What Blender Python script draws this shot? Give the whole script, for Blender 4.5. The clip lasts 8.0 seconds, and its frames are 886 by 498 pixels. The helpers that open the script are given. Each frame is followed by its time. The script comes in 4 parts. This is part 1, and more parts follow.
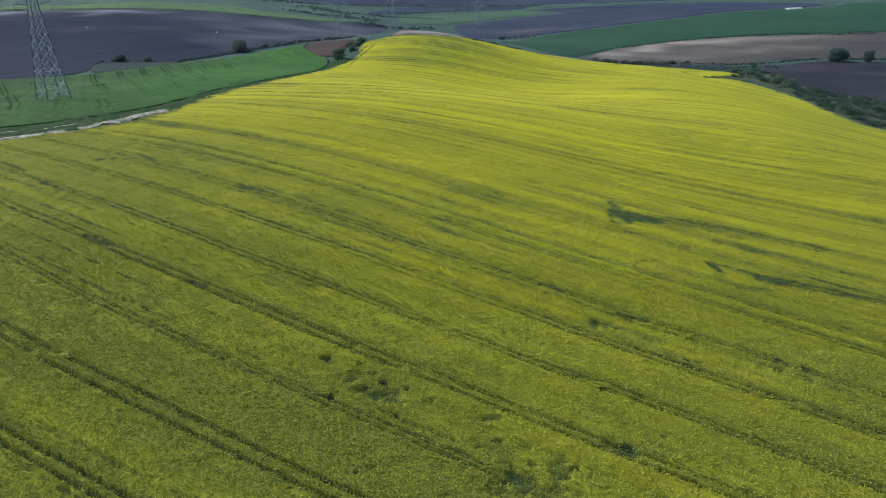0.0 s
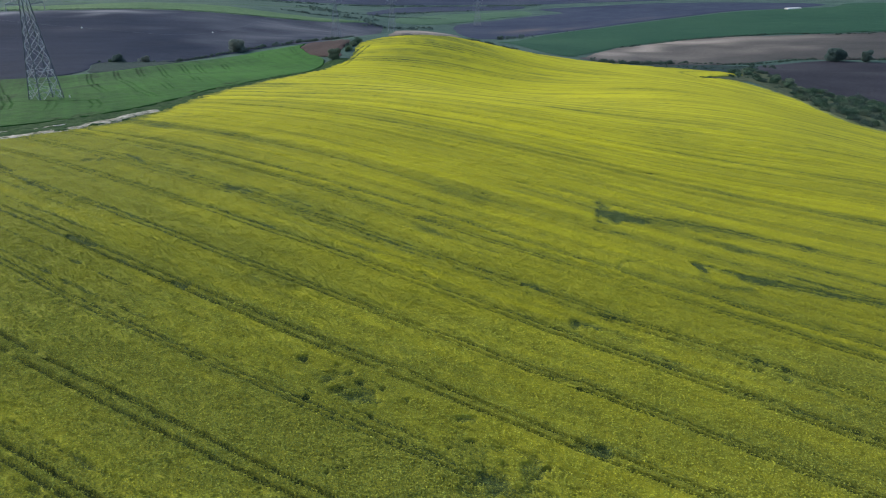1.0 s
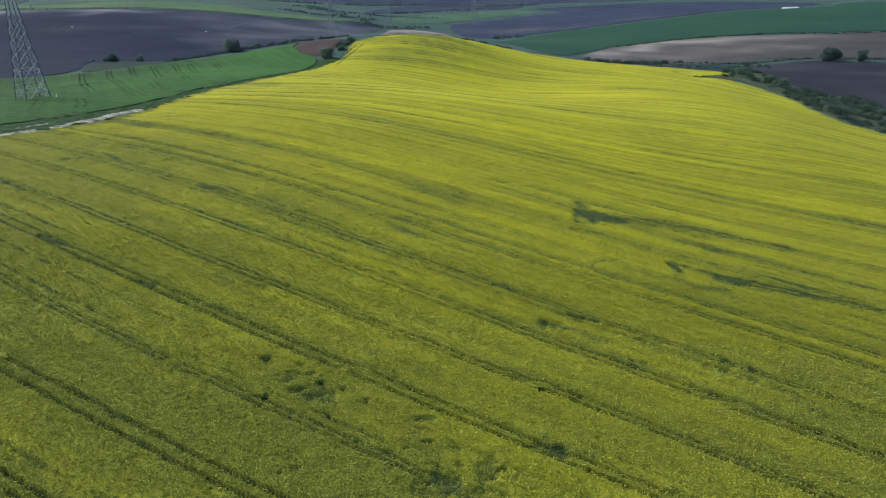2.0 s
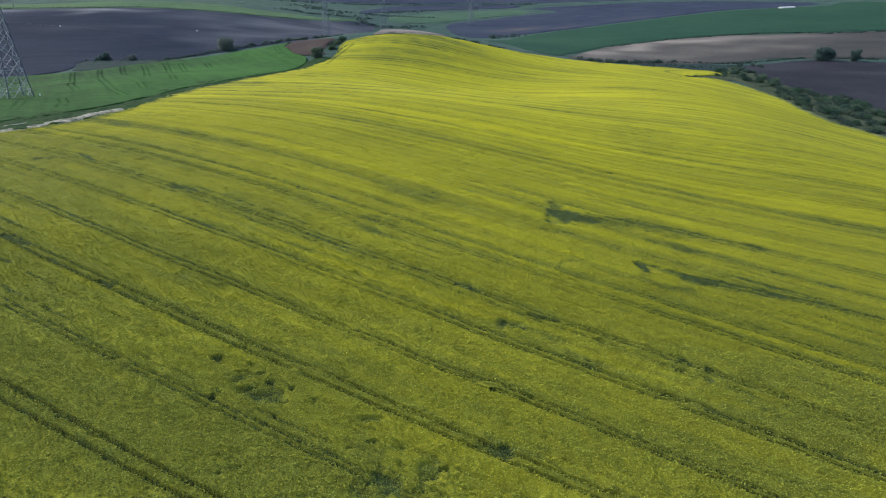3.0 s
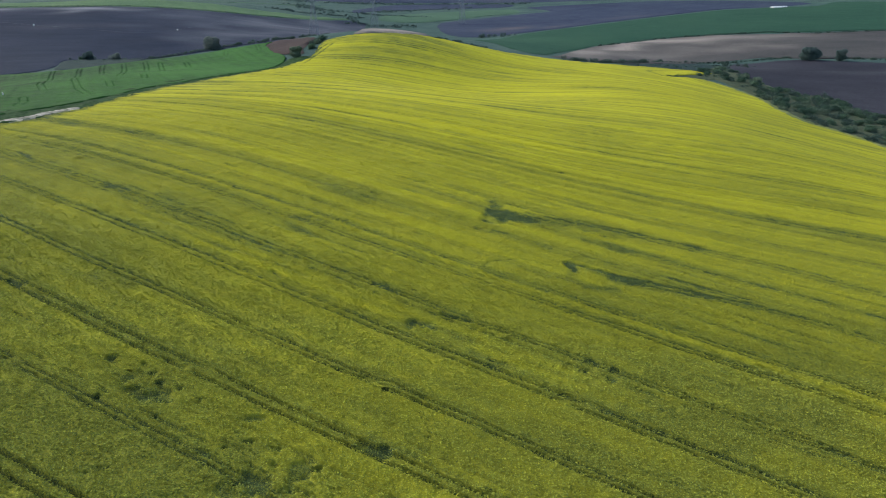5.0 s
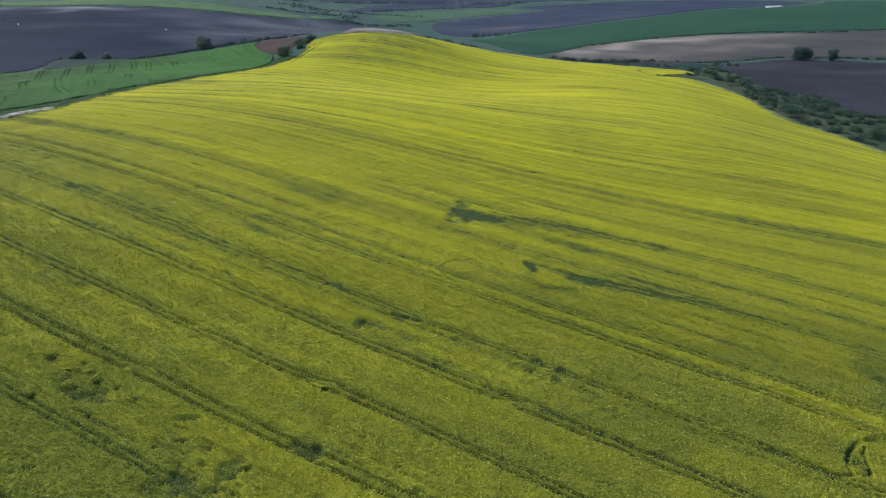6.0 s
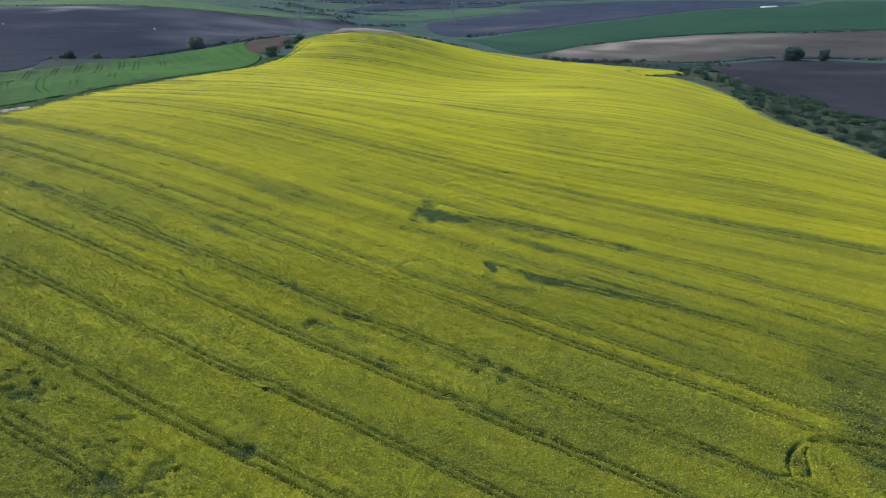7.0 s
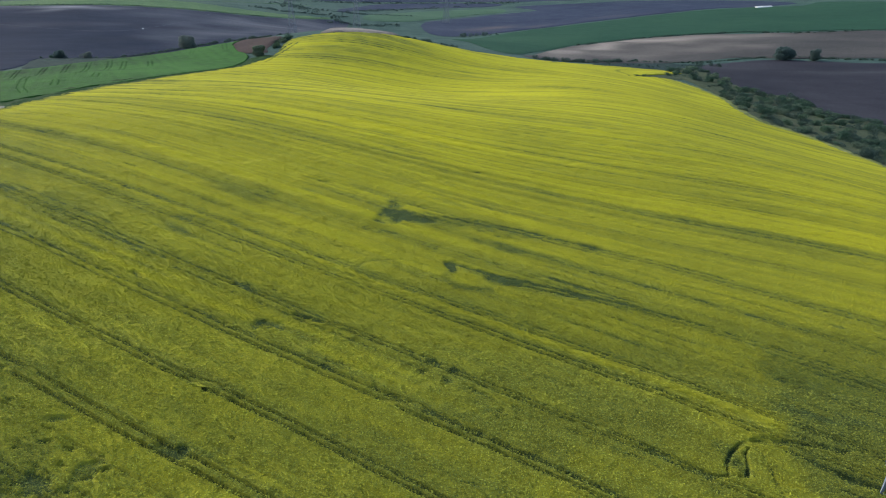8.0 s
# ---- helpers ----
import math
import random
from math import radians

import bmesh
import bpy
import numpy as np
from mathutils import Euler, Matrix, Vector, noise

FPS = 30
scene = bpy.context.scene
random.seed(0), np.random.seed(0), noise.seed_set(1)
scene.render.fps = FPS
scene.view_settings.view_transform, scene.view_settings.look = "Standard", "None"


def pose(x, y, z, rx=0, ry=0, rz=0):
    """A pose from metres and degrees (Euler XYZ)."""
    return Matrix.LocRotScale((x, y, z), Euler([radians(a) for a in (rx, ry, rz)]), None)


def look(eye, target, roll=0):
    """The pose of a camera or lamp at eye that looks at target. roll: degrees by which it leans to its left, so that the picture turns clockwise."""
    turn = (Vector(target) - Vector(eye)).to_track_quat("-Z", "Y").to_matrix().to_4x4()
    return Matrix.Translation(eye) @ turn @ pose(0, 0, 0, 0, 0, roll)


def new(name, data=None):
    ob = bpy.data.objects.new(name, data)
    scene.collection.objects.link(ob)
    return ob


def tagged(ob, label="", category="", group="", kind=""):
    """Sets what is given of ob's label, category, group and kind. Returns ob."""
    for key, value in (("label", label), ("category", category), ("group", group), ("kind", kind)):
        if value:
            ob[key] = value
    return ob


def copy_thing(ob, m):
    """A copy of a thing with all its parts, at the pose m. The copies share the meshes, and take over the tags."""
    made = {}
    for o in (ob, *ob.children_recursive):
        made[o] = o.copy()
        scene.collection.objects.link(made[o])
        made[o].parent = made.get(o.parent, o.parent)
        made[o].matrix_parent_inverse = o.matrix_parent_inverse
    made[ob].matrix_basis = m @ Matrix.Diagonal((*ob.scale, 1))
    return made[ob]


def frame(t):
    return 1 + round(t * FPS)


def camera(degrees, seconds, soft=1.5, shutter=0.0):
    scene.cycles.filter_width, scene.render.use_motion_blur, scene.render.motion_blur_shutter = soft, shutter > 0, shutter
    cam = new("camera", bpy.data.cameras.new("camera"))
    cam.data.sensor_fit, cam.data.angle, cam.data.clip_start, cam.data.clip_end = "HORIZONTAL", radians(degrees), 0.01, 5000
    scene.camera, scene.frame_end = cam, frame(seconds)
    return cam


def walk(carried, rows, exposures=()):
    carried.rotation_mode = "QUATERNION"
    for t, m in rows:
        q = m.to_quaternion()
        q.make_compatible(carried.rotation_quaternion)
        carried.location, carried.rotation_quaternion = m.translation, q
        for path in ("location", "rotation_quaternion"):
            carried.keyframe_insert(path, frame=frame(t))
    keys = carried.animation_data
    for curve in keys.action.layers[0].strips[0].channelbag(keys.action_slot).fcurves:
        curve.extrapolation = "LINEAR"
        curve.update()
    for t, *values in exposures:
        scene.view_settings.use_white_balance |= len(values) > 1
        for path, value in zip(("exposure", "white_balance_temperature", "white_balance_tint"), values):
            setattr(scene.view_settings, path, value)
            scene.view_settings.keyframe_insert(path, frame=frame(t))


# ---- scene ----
cam = camera(65.5, 8.0, soft=1.0)
METRES, EYE, TILT, LEAN, TURN = 34.0, 34.0, -24.0, 0.0, 0.0
ROWS = [
    (0.0, 0.0, 0.0, 0.0, 0.0, 0.0, -0.0),
    (0.5, 0.0219, 0.0004, 0.0006, 0.04, -0.0, -0.0),
    (1.0, 0.0605, 0.0009, 0.0008, 0.07, -0.0, -0.0),
    (1.5, 0.1031, 0.0014, 0.0013, 0.08, -0.02, -0.01),
    (3.0, 0.2794, 0.0034, 0.0031, 0.1, -0.1, -0.07),
    (3.5, 0.3403, 0.004, 0.0033, 0.12, -0.11, -0.09),
    (4.0, 0.4127, 0.0045, 0.0036, 0.12, -0.13, -0.11),
    (5.5, 0.6222, 0.0058, 0.0056, 0.12, -0.18, -0.15),
    (6.0, 0.7004, 0.006, 0.0062, 0.11, -0.2, -0.16),
    (6.5, 0.7694, 0.0062, 0.0067, 0.1, -0.19, -0.19),
    (7.0, 0.8487, 0.0062, 0.0074, 0.08, -0.21, -0.2),
    (7.5, 0.9187, 0.0058, 0.008, 0.05, -0.21, -0.21),
    (8.0, 0.9999, 0.0056, 0.0092, 0.05, -0.23, -0.22),
]
walk(cam, [(t, pose(0, 0, EYE, TILT, LEAN, TURN) @ pose(METRES * x, METRES * y, METRES * z, 90 + pitch, roll, yaw)) for t, x, y, z, yaw, pitch, roll in ROWS])

# ---- light ----
SUN_ELEV, SUN_AZ = 34.0, 300.0        # degrees; azimuth clockwise from +y
world = bpy.data.worlds.new("world")
scene.world = world
world.use_nodes = True
wn = world.node_tree.nodes
sky = wn.new("ShaderNodeTexSky")
sky.sky_type = "NISHITA"
sky.sun_disc = False
sky.sun_elevation, sky.sun_rotation = radians(SUN_ELEV), radians(SUN_AZ)
sky.air_density, sky.dust_density, sky.ozone_density = 1.0, 1.6, 1.5
wn["Background"].inputs["Strength"].default_value = 0.15
veil = wn.new("ShaderNodeHueSaturation")   # thin high cloud takes the deep blue out of the sky
veil.inputs["Saturation"].default_value = 0.97
world.node_tree.links.new(sky.outputs[0], veil.inputs["Color"])
world.node_tree.links.new(veil.outputs[0], wn["Background"].inputs["Color"])
sun_data = bpy.data.lights.new("sun", "SUN")
sun_data.energy, sun_data.angle, sun_data.color = 1.9, radians(14), (1.0, 0.955, 0.87)
sun = new("sun", sun_data)
a, e = radians(SUN_AZ), radians(SUN_ELEV)
sun.matrix_world = look((0, 0, 0), (-math.sin(a) * math.cos(e), -math.cos(a) * math.cos(e), -math.sin(e)))
sun.location = (0, 0, 300)
scene.view_settings.exposure = 0.645


# ---- lie of the land: broad swells (x, y, radius, height) over a flat base ----
BASE = -30.0
SWELLS_FIELD = (
    (-130, 20, 75, -12.8), (-50, 20, 75, 5.2), (30, 20, 75, 3.3), (110, 20, 75, -1.2), (190, 20, 75, -5.0),
    (-130, 110, 75, 10.7), (-50, 110, 75, 6.7), (30, 110, 75, -5.1), (110, 110, 75, 8.8), (190, 110, 75, 0.9),
    (-130, 200, 75, -14.6), (-50, 200, 75, 14.9), (30, 200, 75, 7.1), (110, 200, 75, -20.3), (190, 200, 75, 13.1),
    (-130, 290, 75, -15.4), (-50, 290, 75, 23.9), (30, 290, 75, -18.4), (110, 290, 75, -7.4), (190, 290, 75, -4.7),
)
SWELLS_FAR = (
    (-330, 400, 130, -28.7), (-190, 400, 130, -8.4), (-50, 400, 130, 26.6), (90, 400, 130, 12.3), (230, 400, 130, -5.4),
    (370, 400, 130, 0.1), (-330, 540, 130, 13.7), (-190, 540, 130, 14.7), (-50, 540, 130, -28.0), (90, 540, 130, -3.1),
    (230, 540, 130, 1.6), (370, 540, 130, -7.3), (-330, 700, 130, -6.4), (-190, 700, 130, 8.3), (-50, 700, 130, 3.7),
    (90, 700, 130, -5.6), (230, 700, 130, 3.6), (370, 700, 130, -3.0), (-250, 250, 130, 9.2), (300, 250, 130, -9.3),
    (300, 100, 130, -7.6), (-5, 330, 32, 4.0), (-65, 300, 40, -12.3), (-45, 405, 45, -5.4),
)
SWELLS_NEAR = (
    (2, 372, 30, 1.1), (20, 425, 45, -4.8), (100, 420, 50, -4.3), (150, 455, 60, -9.4), (-125, 395, 50, -8.8),
    (-180, 365, 50, 2.4), (-125, 455, 50, -7.0), (-40, 250, 45, -5.7), (-75, 130, 40, -2.6), (140, 355, 40, 3.8),
    (90, 190, 45, 12.9), (30, 265, 45, -11.3), (85, 270, 45, 17.8), (20, 190, 40, 0.7), (-110, 200, 45, 3.5),
    (165, 265, 40, 5.3), (-60, 195, 45, -9.6), (0, -200, 250, 24.6), (-400, 0, 250, 18.9), (450, 0, 250, -0.8),
    (-600, 500, 300, 16.9), (600, 600, 300, 16.7), (0, 950, 200, -14.9), (-300, 950, 250, -1.7), (350, 950, 250, -6.6),
)


def land(x, y):
    x, y = np.asarray(x, float), np.asarray(y, float)
    z = np.full(x.shape, BASE)
    for cx, cy, r, up in SWELLS_FIELD + SWELLS_NEAR + SWELLS_FAR:
        z = z + up * np.exp(-((x - cx) ** 2 + (y - cy) ** 2) / (2 * r * r))
    return z


SOIL = -1.0                            # bare soil lies this far under the crop tops


def soil(x, y):
    return float(land(x, y)) + SOIL


def across(x, y):
    """Distance across the drilled rows, which bend with the hill."""
    u, w = x / 60 - 0.2, np.maximum((y - 60) / 50, -0.8)
    bend = 32.54 - 1.67 * w - 7.51 * w ** 2 + 2.35 * w ** 3 - 0.2 * w ** 4
    bend = bend + u * (-3.48 - 9.97 * w + 5.39 * w ** 2 - 0.61 * w ** 3) + u ** 2 * (-1.66 + 0.69 * w - 0.16 * w ** 2)
    return y + x / 60 * (bend + u ** 3 * (0.44 + 0.02 * w) + 0.45 * u ** 4)


# ---- smooth value noise on numpy arrays ----
def vnoise(x, y, seed):
    x, y = np.asarray(x, float), np.asarray(y, float)
    i, j = np.floor(x).astype(np.int64), np.floor(y).astype(np.int64)
    fx, fy = x - i, y - j
    fx, fy = fx * fx * (3 - 2 * fx), fy * fy * (3 - 2 * fy)

    def lattice(p, q):
        n = (p * 374761393 + q * 668265263 + seed * 1442695041) & 0xFFFFFFFF
        n = ((n ^ (n >> 13)) * 1274126177) & 0xFFFFFFFF
        return ((n ^ (n >> 16)) & 0xFFFF) / 65535.0
    low = lattice(i, j) * (1 - fx) + lattice(i + 1, j) * fx
    high = lattice(i, j + 1) * (1 - fx) + lattice(i + 1, j + 1) * fx
    return low * (1 - fy) + high * fy


def smooth(lo, hi, x):
    t = np.clip((x - lo) / (hi - lo), 0, 1)
    return t * t * (3 - 2 * t)


# ---- materials ----
def shader(name, rough=0.9):
    m = bpy.data.materials.new(name)
    m.use_nodes = True
    b = m.node_tree.nodes["Principled BSDF"]
    b.inputs["Roughness"].default_value = rough
    b.inputs["Specular IOR Level"].default_value = 0.04
    return m, m.node_tree, b


def place(nt, stretch=(1, 1, 1), turn=0):
    geo = nt.nodes.new("ShaderNodeNewGeometry")
    mp = nt.nodes.new("ShaderNodeMapping")
    mp.inputs["Scale"].default_value = stretch
    mp.inputs["Rotation"].default_value = (0, 0, radians(turn))
    nt.links.new(geo.outputs["Position"], mp.inputs["Vector"])
    return mp.outputs["Vector"]


def grain(nt, vector, scale, detail=3.0, rough=0.6):
    n = nt.nodes.new("ShaderNodeTexNoise")
    n.inputs["Scale"].default_value, n.inputs["Detail"].default_value, n.inputs["Roughness"].default_value = scale, detail, rough
    nt.links.new(vector, n.inputs["Vector"])
    return n.outputs["Fac"]


def ramp(nt, fac, stops):
    r = nt.nodes.new("ShaderNodeValToRGB")
    while len(r.color_ramp.elements) < len(stops):
        r.color_ramp.elements.new(0.5)
    for el, (p, c) in zip(r.color_ramp.elements, stops):
        el.position, el.color = p, (*c, 1)
    nt.links.new(fac, r.inputs["Fac"])
    return r.outputs["Color"]


def blend(nt, a, b, fac, mode="MIX"):
    n = nt.nodes.new("ShaderNodeMix")
    n.data_type, n.blend_type = "RGBA", mode
    for sock, v in ((n.inputs[0], fac), (n.inputs[6], a), (n.inputs[7], b)):
        if isinstance(v, (int, float)):
            sock.default_value = v
        elif isinstance(v, tuple):
            sock.default_value = (*v, 1)
        else:
            nt.links.new(v, sock)
    return n.outputs[2]


def relief(nt, bsdf, fac, strength, distance):
    b = nt.nodes.new("ShaderNodeBump")
    b.inputs["Strength"].default_value, b.inputs["Distance"].default_value = strength, distance
    nt.links.new(fac, b.inputs["Height"])
    nt.links.new(b.outputs["Normal"], bsdf.inputs["Normal"])


def earthy(name, dark, mid, light, big, fine, stretch=(1, 1, 1), turn=0, bump=0.5, dist=0.3, streak=0.35, dry=None):
    """Ground cover with broad patches, streaks along the working direction and fine grain; dry is the tone of pale soil
    and of painted haze.
    """
    m, nt, b = shader(name)
    col = ramp(nt, grain(nt, place(nt), big, 4.0, 0.55), [(0.32, dark), (0.5, mid), (0.7, light)])
    lines = grain(nt, place(nt, stretch, turn), 1.0, 3.0)
    col = blend(nt, col, ramp(nt, lines, [(0.35, dark), (0.65, light)]), streak)
    if dry:
        at = nt.nodes.new("ShaderNodeAttribute")
        at.attribute_name = "bloom"
        col = blend(nt, col, dry, at.outputs["Fac"])
    f = grain(nt, place(nt), fine, 4.0, 0.7)
    col = blend(nt, col, ramp(nt, f, [(0.3, (0.55, 0.55, 0.55)), (0.7, (1.3, 1.3, 1.3))]), 0.7, "MULTIPLY")
    nt.links.new(col, b.inputs["Base Color"])
    relief(nt, b, f, bump, dist)
    return m


def crop_material(name, soil_and_shade, leaf, flower, speckle=1.1, uneven=0.0):
    """Bare ground with the shade of ruts painted in, green leaf and flower in turn, by the share of open bloom kept on
    the mesh.
    """
    m, nt, b = shader(name, 0.8)
    at = nt.nodes.new("ShaderNodeAttribute")
    at.attribute_name = "bloom"
    f = grain(nt, place(nt), 8.0, 3.0, 0.75)
    add = nt.nodes.new("ShaderNodeMath")
    add.operation = "MULTIPLY_ADD"
    nt.links.new(f, add.inputs[0])
    add.inputs[1].default_value = speckle
    nt.links.new(at.outputs["Fac"], add.inputs[2])

    def part_of(lo, hi):
        r = nt.nodes.new("ShaderNodeMapRange")
        r.inputs["From Min"].default_value, r.inputs["From Max"].default_value = lo + speckle / 2, hi + speckle / 2
        nt.links.new(add.outputs[0], r.inputs["Value"])
        return r.outputs["Result"]
    tone = grain(nt, place(nt), 0.6, 3.0)
    low = blend(nt, soil_and_shade, leaf, part_of(0.0, 0.22))
    low = blend(nt, low, ramp(nt, tone, [(0.3, (0.8, 0.8, 0.8)), (0.7, (1.1, 1.1, 1.1))]), 1.0, "MULTIPLY")
    hi = blend(nt, flower, (flower[0] * 0.84, flower[1] * 0.92, flower[2]), tone)
    col = blend(nt, low, hi, part_of(0.08, 1.0))
    if uneven:                         # brightness differs at random from plant to plant
        geo = nt.nodes.new("ShaderNodeNewGeometry")
        col = blend(nt, col, ramp(nt, geo.outputs["Random Per Island"], [(0.0, (1 - uneven,) * 3), (1.0, (1 + uneven,) * 3)]), 1.0, "MULTIPLY")
    nt.links.new(col, b.inputs["Base Color"])
    relief(nt, b, f, 0.8, 0.12)
    return m


# the teal of the meadow and blue of the plough include painted haze
M_MEADOW = earthy("meadow", (0.036, 0.070, 0.062), (0.055, 0.100, 0.087), (0.082, 0.130, 0.105), 0.05, 0.9)
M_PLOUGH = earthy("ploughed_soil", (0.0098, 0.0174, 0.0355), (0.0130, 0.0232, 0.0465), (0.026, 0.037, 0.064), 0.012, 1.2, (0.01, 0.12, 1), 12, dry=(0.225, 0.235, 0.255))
M_TAN = earthy("dry_soil", (0.050, 0.051, 0.051), (0.068, 0.067, 0.065), (0.095, 0.09, 0.083), 0.012, 1.0, (0.006, 0.06, 1), -8, dry=(0.29, 0.255, 0.22))
M_SCRUBFLOOR = earthy("scrub_floor", (0.042, 0.060, 0.036), (0.066, 0.086, 0.050), (0.098, 0.112, 0.068), 0.12, 1.5)
# plough soil made paler and bluer; the colour carries the distance haze
M_PLOUGHFAR = earthy("hazed_ploughed_soil", (0.025, 0.036, 0.066), (0.034, 0.047, 0.082), (0.062, 0.074, 0.102), 0.010, 1.2, (0.006, 0.07, 1), 12, dry=(0.105, 0.098, 0.105))
M_PLOUGHRED = earthy("purple_ploughed_soil", (0.025, 0.027, 0.035), (0.034, 0.035, 0.045), (0.050, 0.050, 0.060), 0.015, 1.2, (0.008, 0.09, 1), -6, dry=(0.082, 0.083, 0.09))
M_BROWN = earthy("red_brown_soil", (0.052, 0.040, 0.038), (0.070, 0.053, 0.048), (0.092, 0.072, 0.064), 0.04, 1.2)
M_DARKGREEN = earthy("young_cereal", (0.020, 0.062, 0.040), (0.025, 0.075, 0.046), (0.036, 0.090, 0.052), 0.01, 0.8, (0.01, 0.1, 1), -15)
M_PALEGREEN = earthy("spring_green", (0.060, 0.120, 0.062), (0.082, 0.155, 0.070), (0.115, 0.18, 0.09), 0.015, 0.8, (0.01, 0.1, 1), 8)
# cereal green paled and cooled in colour for haze over the far slope
M_FARGREEN = earthy("hazed_far_cereal", (0.052, 0.105, 0.066), (0.066, 0.128, 0.080), (0.085, 0.15, 0.095), 0.015, 0.8, (0.01, 0.1, 1), 8)
# leaf colour lifted to grey-green so that far trees look hazy
M_LEAF_HAZY_GREY = earthy("hazy_grey_leaves", (0.12, 0.155, 0.138), (0.165, 0.205, 0.18), (0.21, 0.25, 0.215), 0.25, 2.0)
M_WHEAT = crop_material("wheat_blades", (0.013, 0.036, 0.012), (0.016, 0.060, 0.016), (0.047, 0.136, 0.025))
M_RAPE = crop_material("rape_canopy", (0.048, 0.074, 0.028), (0.137, 0.162, 0.031), (0.500, 0.458, 0.021), 1.2)
M_TUFT = crop_material("rape_plants", (0.085, 0.124, 0.030), (0.170, 0.196, 0.031), (0.528, 0.486, 0.022), 1.0, 0.17)
M_TUFT_NEAR = crop_material("loose_rape_plants", (0.10, 0.142, 0.044), (0.204, 0.240, 0.047), (0.556, 0.524, 0.029), 0.8, 0.3)
M_TRACK = earthy("pale_dirt", (0.03, 0.052, 0.022), (0.075, 0.088, 0.055), (0.60, 0.565, 0.50), 0.55, 3.5, (0.9, 0.9, 1), 0, 0.6, 0.1, 0.55)
M_VERGE = earthy("rough_grass", (0.014, 0.038, 0.014), (0.026, 0.064, 0.022), (0.062, 0.105, 0.042), 0.7, 2.6)
M_BANK = earthy("rough_bank_grass", (0.017, 0.033, 0.034), (0.025, 0.045, 0.044), (0.038, 0.062, 0.055), 0.25, 1.4)
# leaf green made paler and bluer to paint in the haze of distance
M_LEAF_HAZY_BLUE = earthy("hazy_blue_leaves", (0.070, 0.112, 0.105), (0.092, 0.140, 0.130), (0.118, 0.170, 0.152), 0.25, 2.0)
# a lighter touch of the same painted haze, for the nearer hedges
M_LEAF_FAR = earthy("haze_tinted_leaves", (0.054, 0.088, 0.072), (0.070, 0.112, 0.090), (0.090, 0.138, 0.110), 0.25, 2.0)
M_LEAF = earthy("scrub_leaves", (0.052, 0.098, 0.065), (0.084, 0.146, 0.094), (0.128, 0.20, 0.125), 0.25, 2.0)
M_LEAF_DARK = earthy("dark_shrub_leaves", (0.038, 0.076, 0.055), (0.060, 0.115, 0.080), (0.095, 0.158, 0.108), 0.25, 2.0)
M_LEAF_PALE = earthy("grey_green_leaves", (0.080, 0.120, 0.086), (0.125, 0.182, 0.126), (0.185, 0.245, 0.168), 0.25, 2.0)
M_DRYGRASS = earthy("dry_grass", (0.08, 0.11, 0.04), (0.17, 0.20, 0.07), (0.28, 0.29, 0.11), 0.2, 1.5)
M_BARK = earthy("bark", (0.03, 0.030, 0.026), (0.045, 0.044, 0.038), (0.07, 0.066, 0.058), 1.0, 8.0)


def let_through(m):
    """Thin leaves pass on part of the light that falls on their backs."""
    nt = m.node_tree
    b, out = nt.nodes["Principled BSDF"], nt.nodes["Material Output"]
    glow, mix = nt.nodes.new("ShaderNodeBsdfTranslucent"), nt.nodes.new("ShaderNodeMixShader")
    mix.inputs[0].default_value = 0.45
    nt.links.new(b.inputs["Base Color"].links[0].from_socket, glow.inputs["Color"])
    nt.links.new(b.outputs[0], mix.inputs[1])
    nt.links.new(glow.outputs[0], mix.inputs[2])
    nt.links.new(mix.outputs[0], out.inputs["Surface"])


for leaf_material in (M_LEAF, M_LEAF_DARK, M_LEAF_PALE, M_LEAF_HAZY_GREY, M_LEAF_FAR, M_LEAF_HAZY_BLUE):
    let_through(leaf_material)


def plain(name, colour, rough, metal=0.0):
    m, nt, b = shader(name, rough)
    f = grain(nt, place(nt), 3.0, 4.0)
    nt.links.new(blend(nt, colour, tuple(0.7 * c for c in colour), f), b.inputs["Base Color"])
    b.inputs["Metallic"].default_value = metal
    return m


M_STEEL = plain("galvanised_steel", (0.21, 0.245, 0.285), 0.6, 0.2)
# leg steel with the shade of the front leg put into its colour
M_STEEL_SHADED = plain("shaded_leg_steel", (0.10, 0.125, 0.15), 0.7, 0.1)
M_STEEL_PALE = plain("pale_weathered_zinc", (0.40, 0.44, 0.49), 0.55, 0.15)
M_GLASS = plain("brown_insulator", (0.10, 0.07, 0.05), 0.3)
M_INSULATOR = plain("glass_insulator", (0.22, 0.25, 0.27), 0.25)
M_CONCRETE = plain("concrete", (0.45, 0.44, 0.41), 0.9)
M_WHITE = plain("white_sheet_roof", (0.85, 0.86, 0.86), 0.5)


# ---- mesh helpers ----
def mesh_object(name, verts, faces, material, parent=None, bloom=None, flat=True):
    """verts (n, 3) and faces (m, k) as arrays."""
    me = bpy.data.meshes.new(name)
    verts, faces = np.asarray(verts, np.float32), np.asarray(faces, np.int32)
    k = faces.shape[1]
    me.vertices.add(len(verts))
    me.vertices.foreach_set("co", verts.ravel())
    me.loops.add(faces.size)
    me.loops.foreach_set("vertex_index", faces.ravel())
    me.polygons.add(len(faces))
    me.polygons.foreach_set("loop_start", np.arange(0, faces.size, k, dtype=np.int32))
    me.polygons.foreach_set("use_smooth", np.full(len(faces), not flat))
    if bloom is not None:
        me.attributes.new("bloom", "FLOAT", "POINT").data.foreach_set("value", np.asarray(bloom, np.float32))
    me.materials.append(material)
    me.update(calc_edges=True)
    ob = new(name, me)
    ob.parent = parent
    return ob


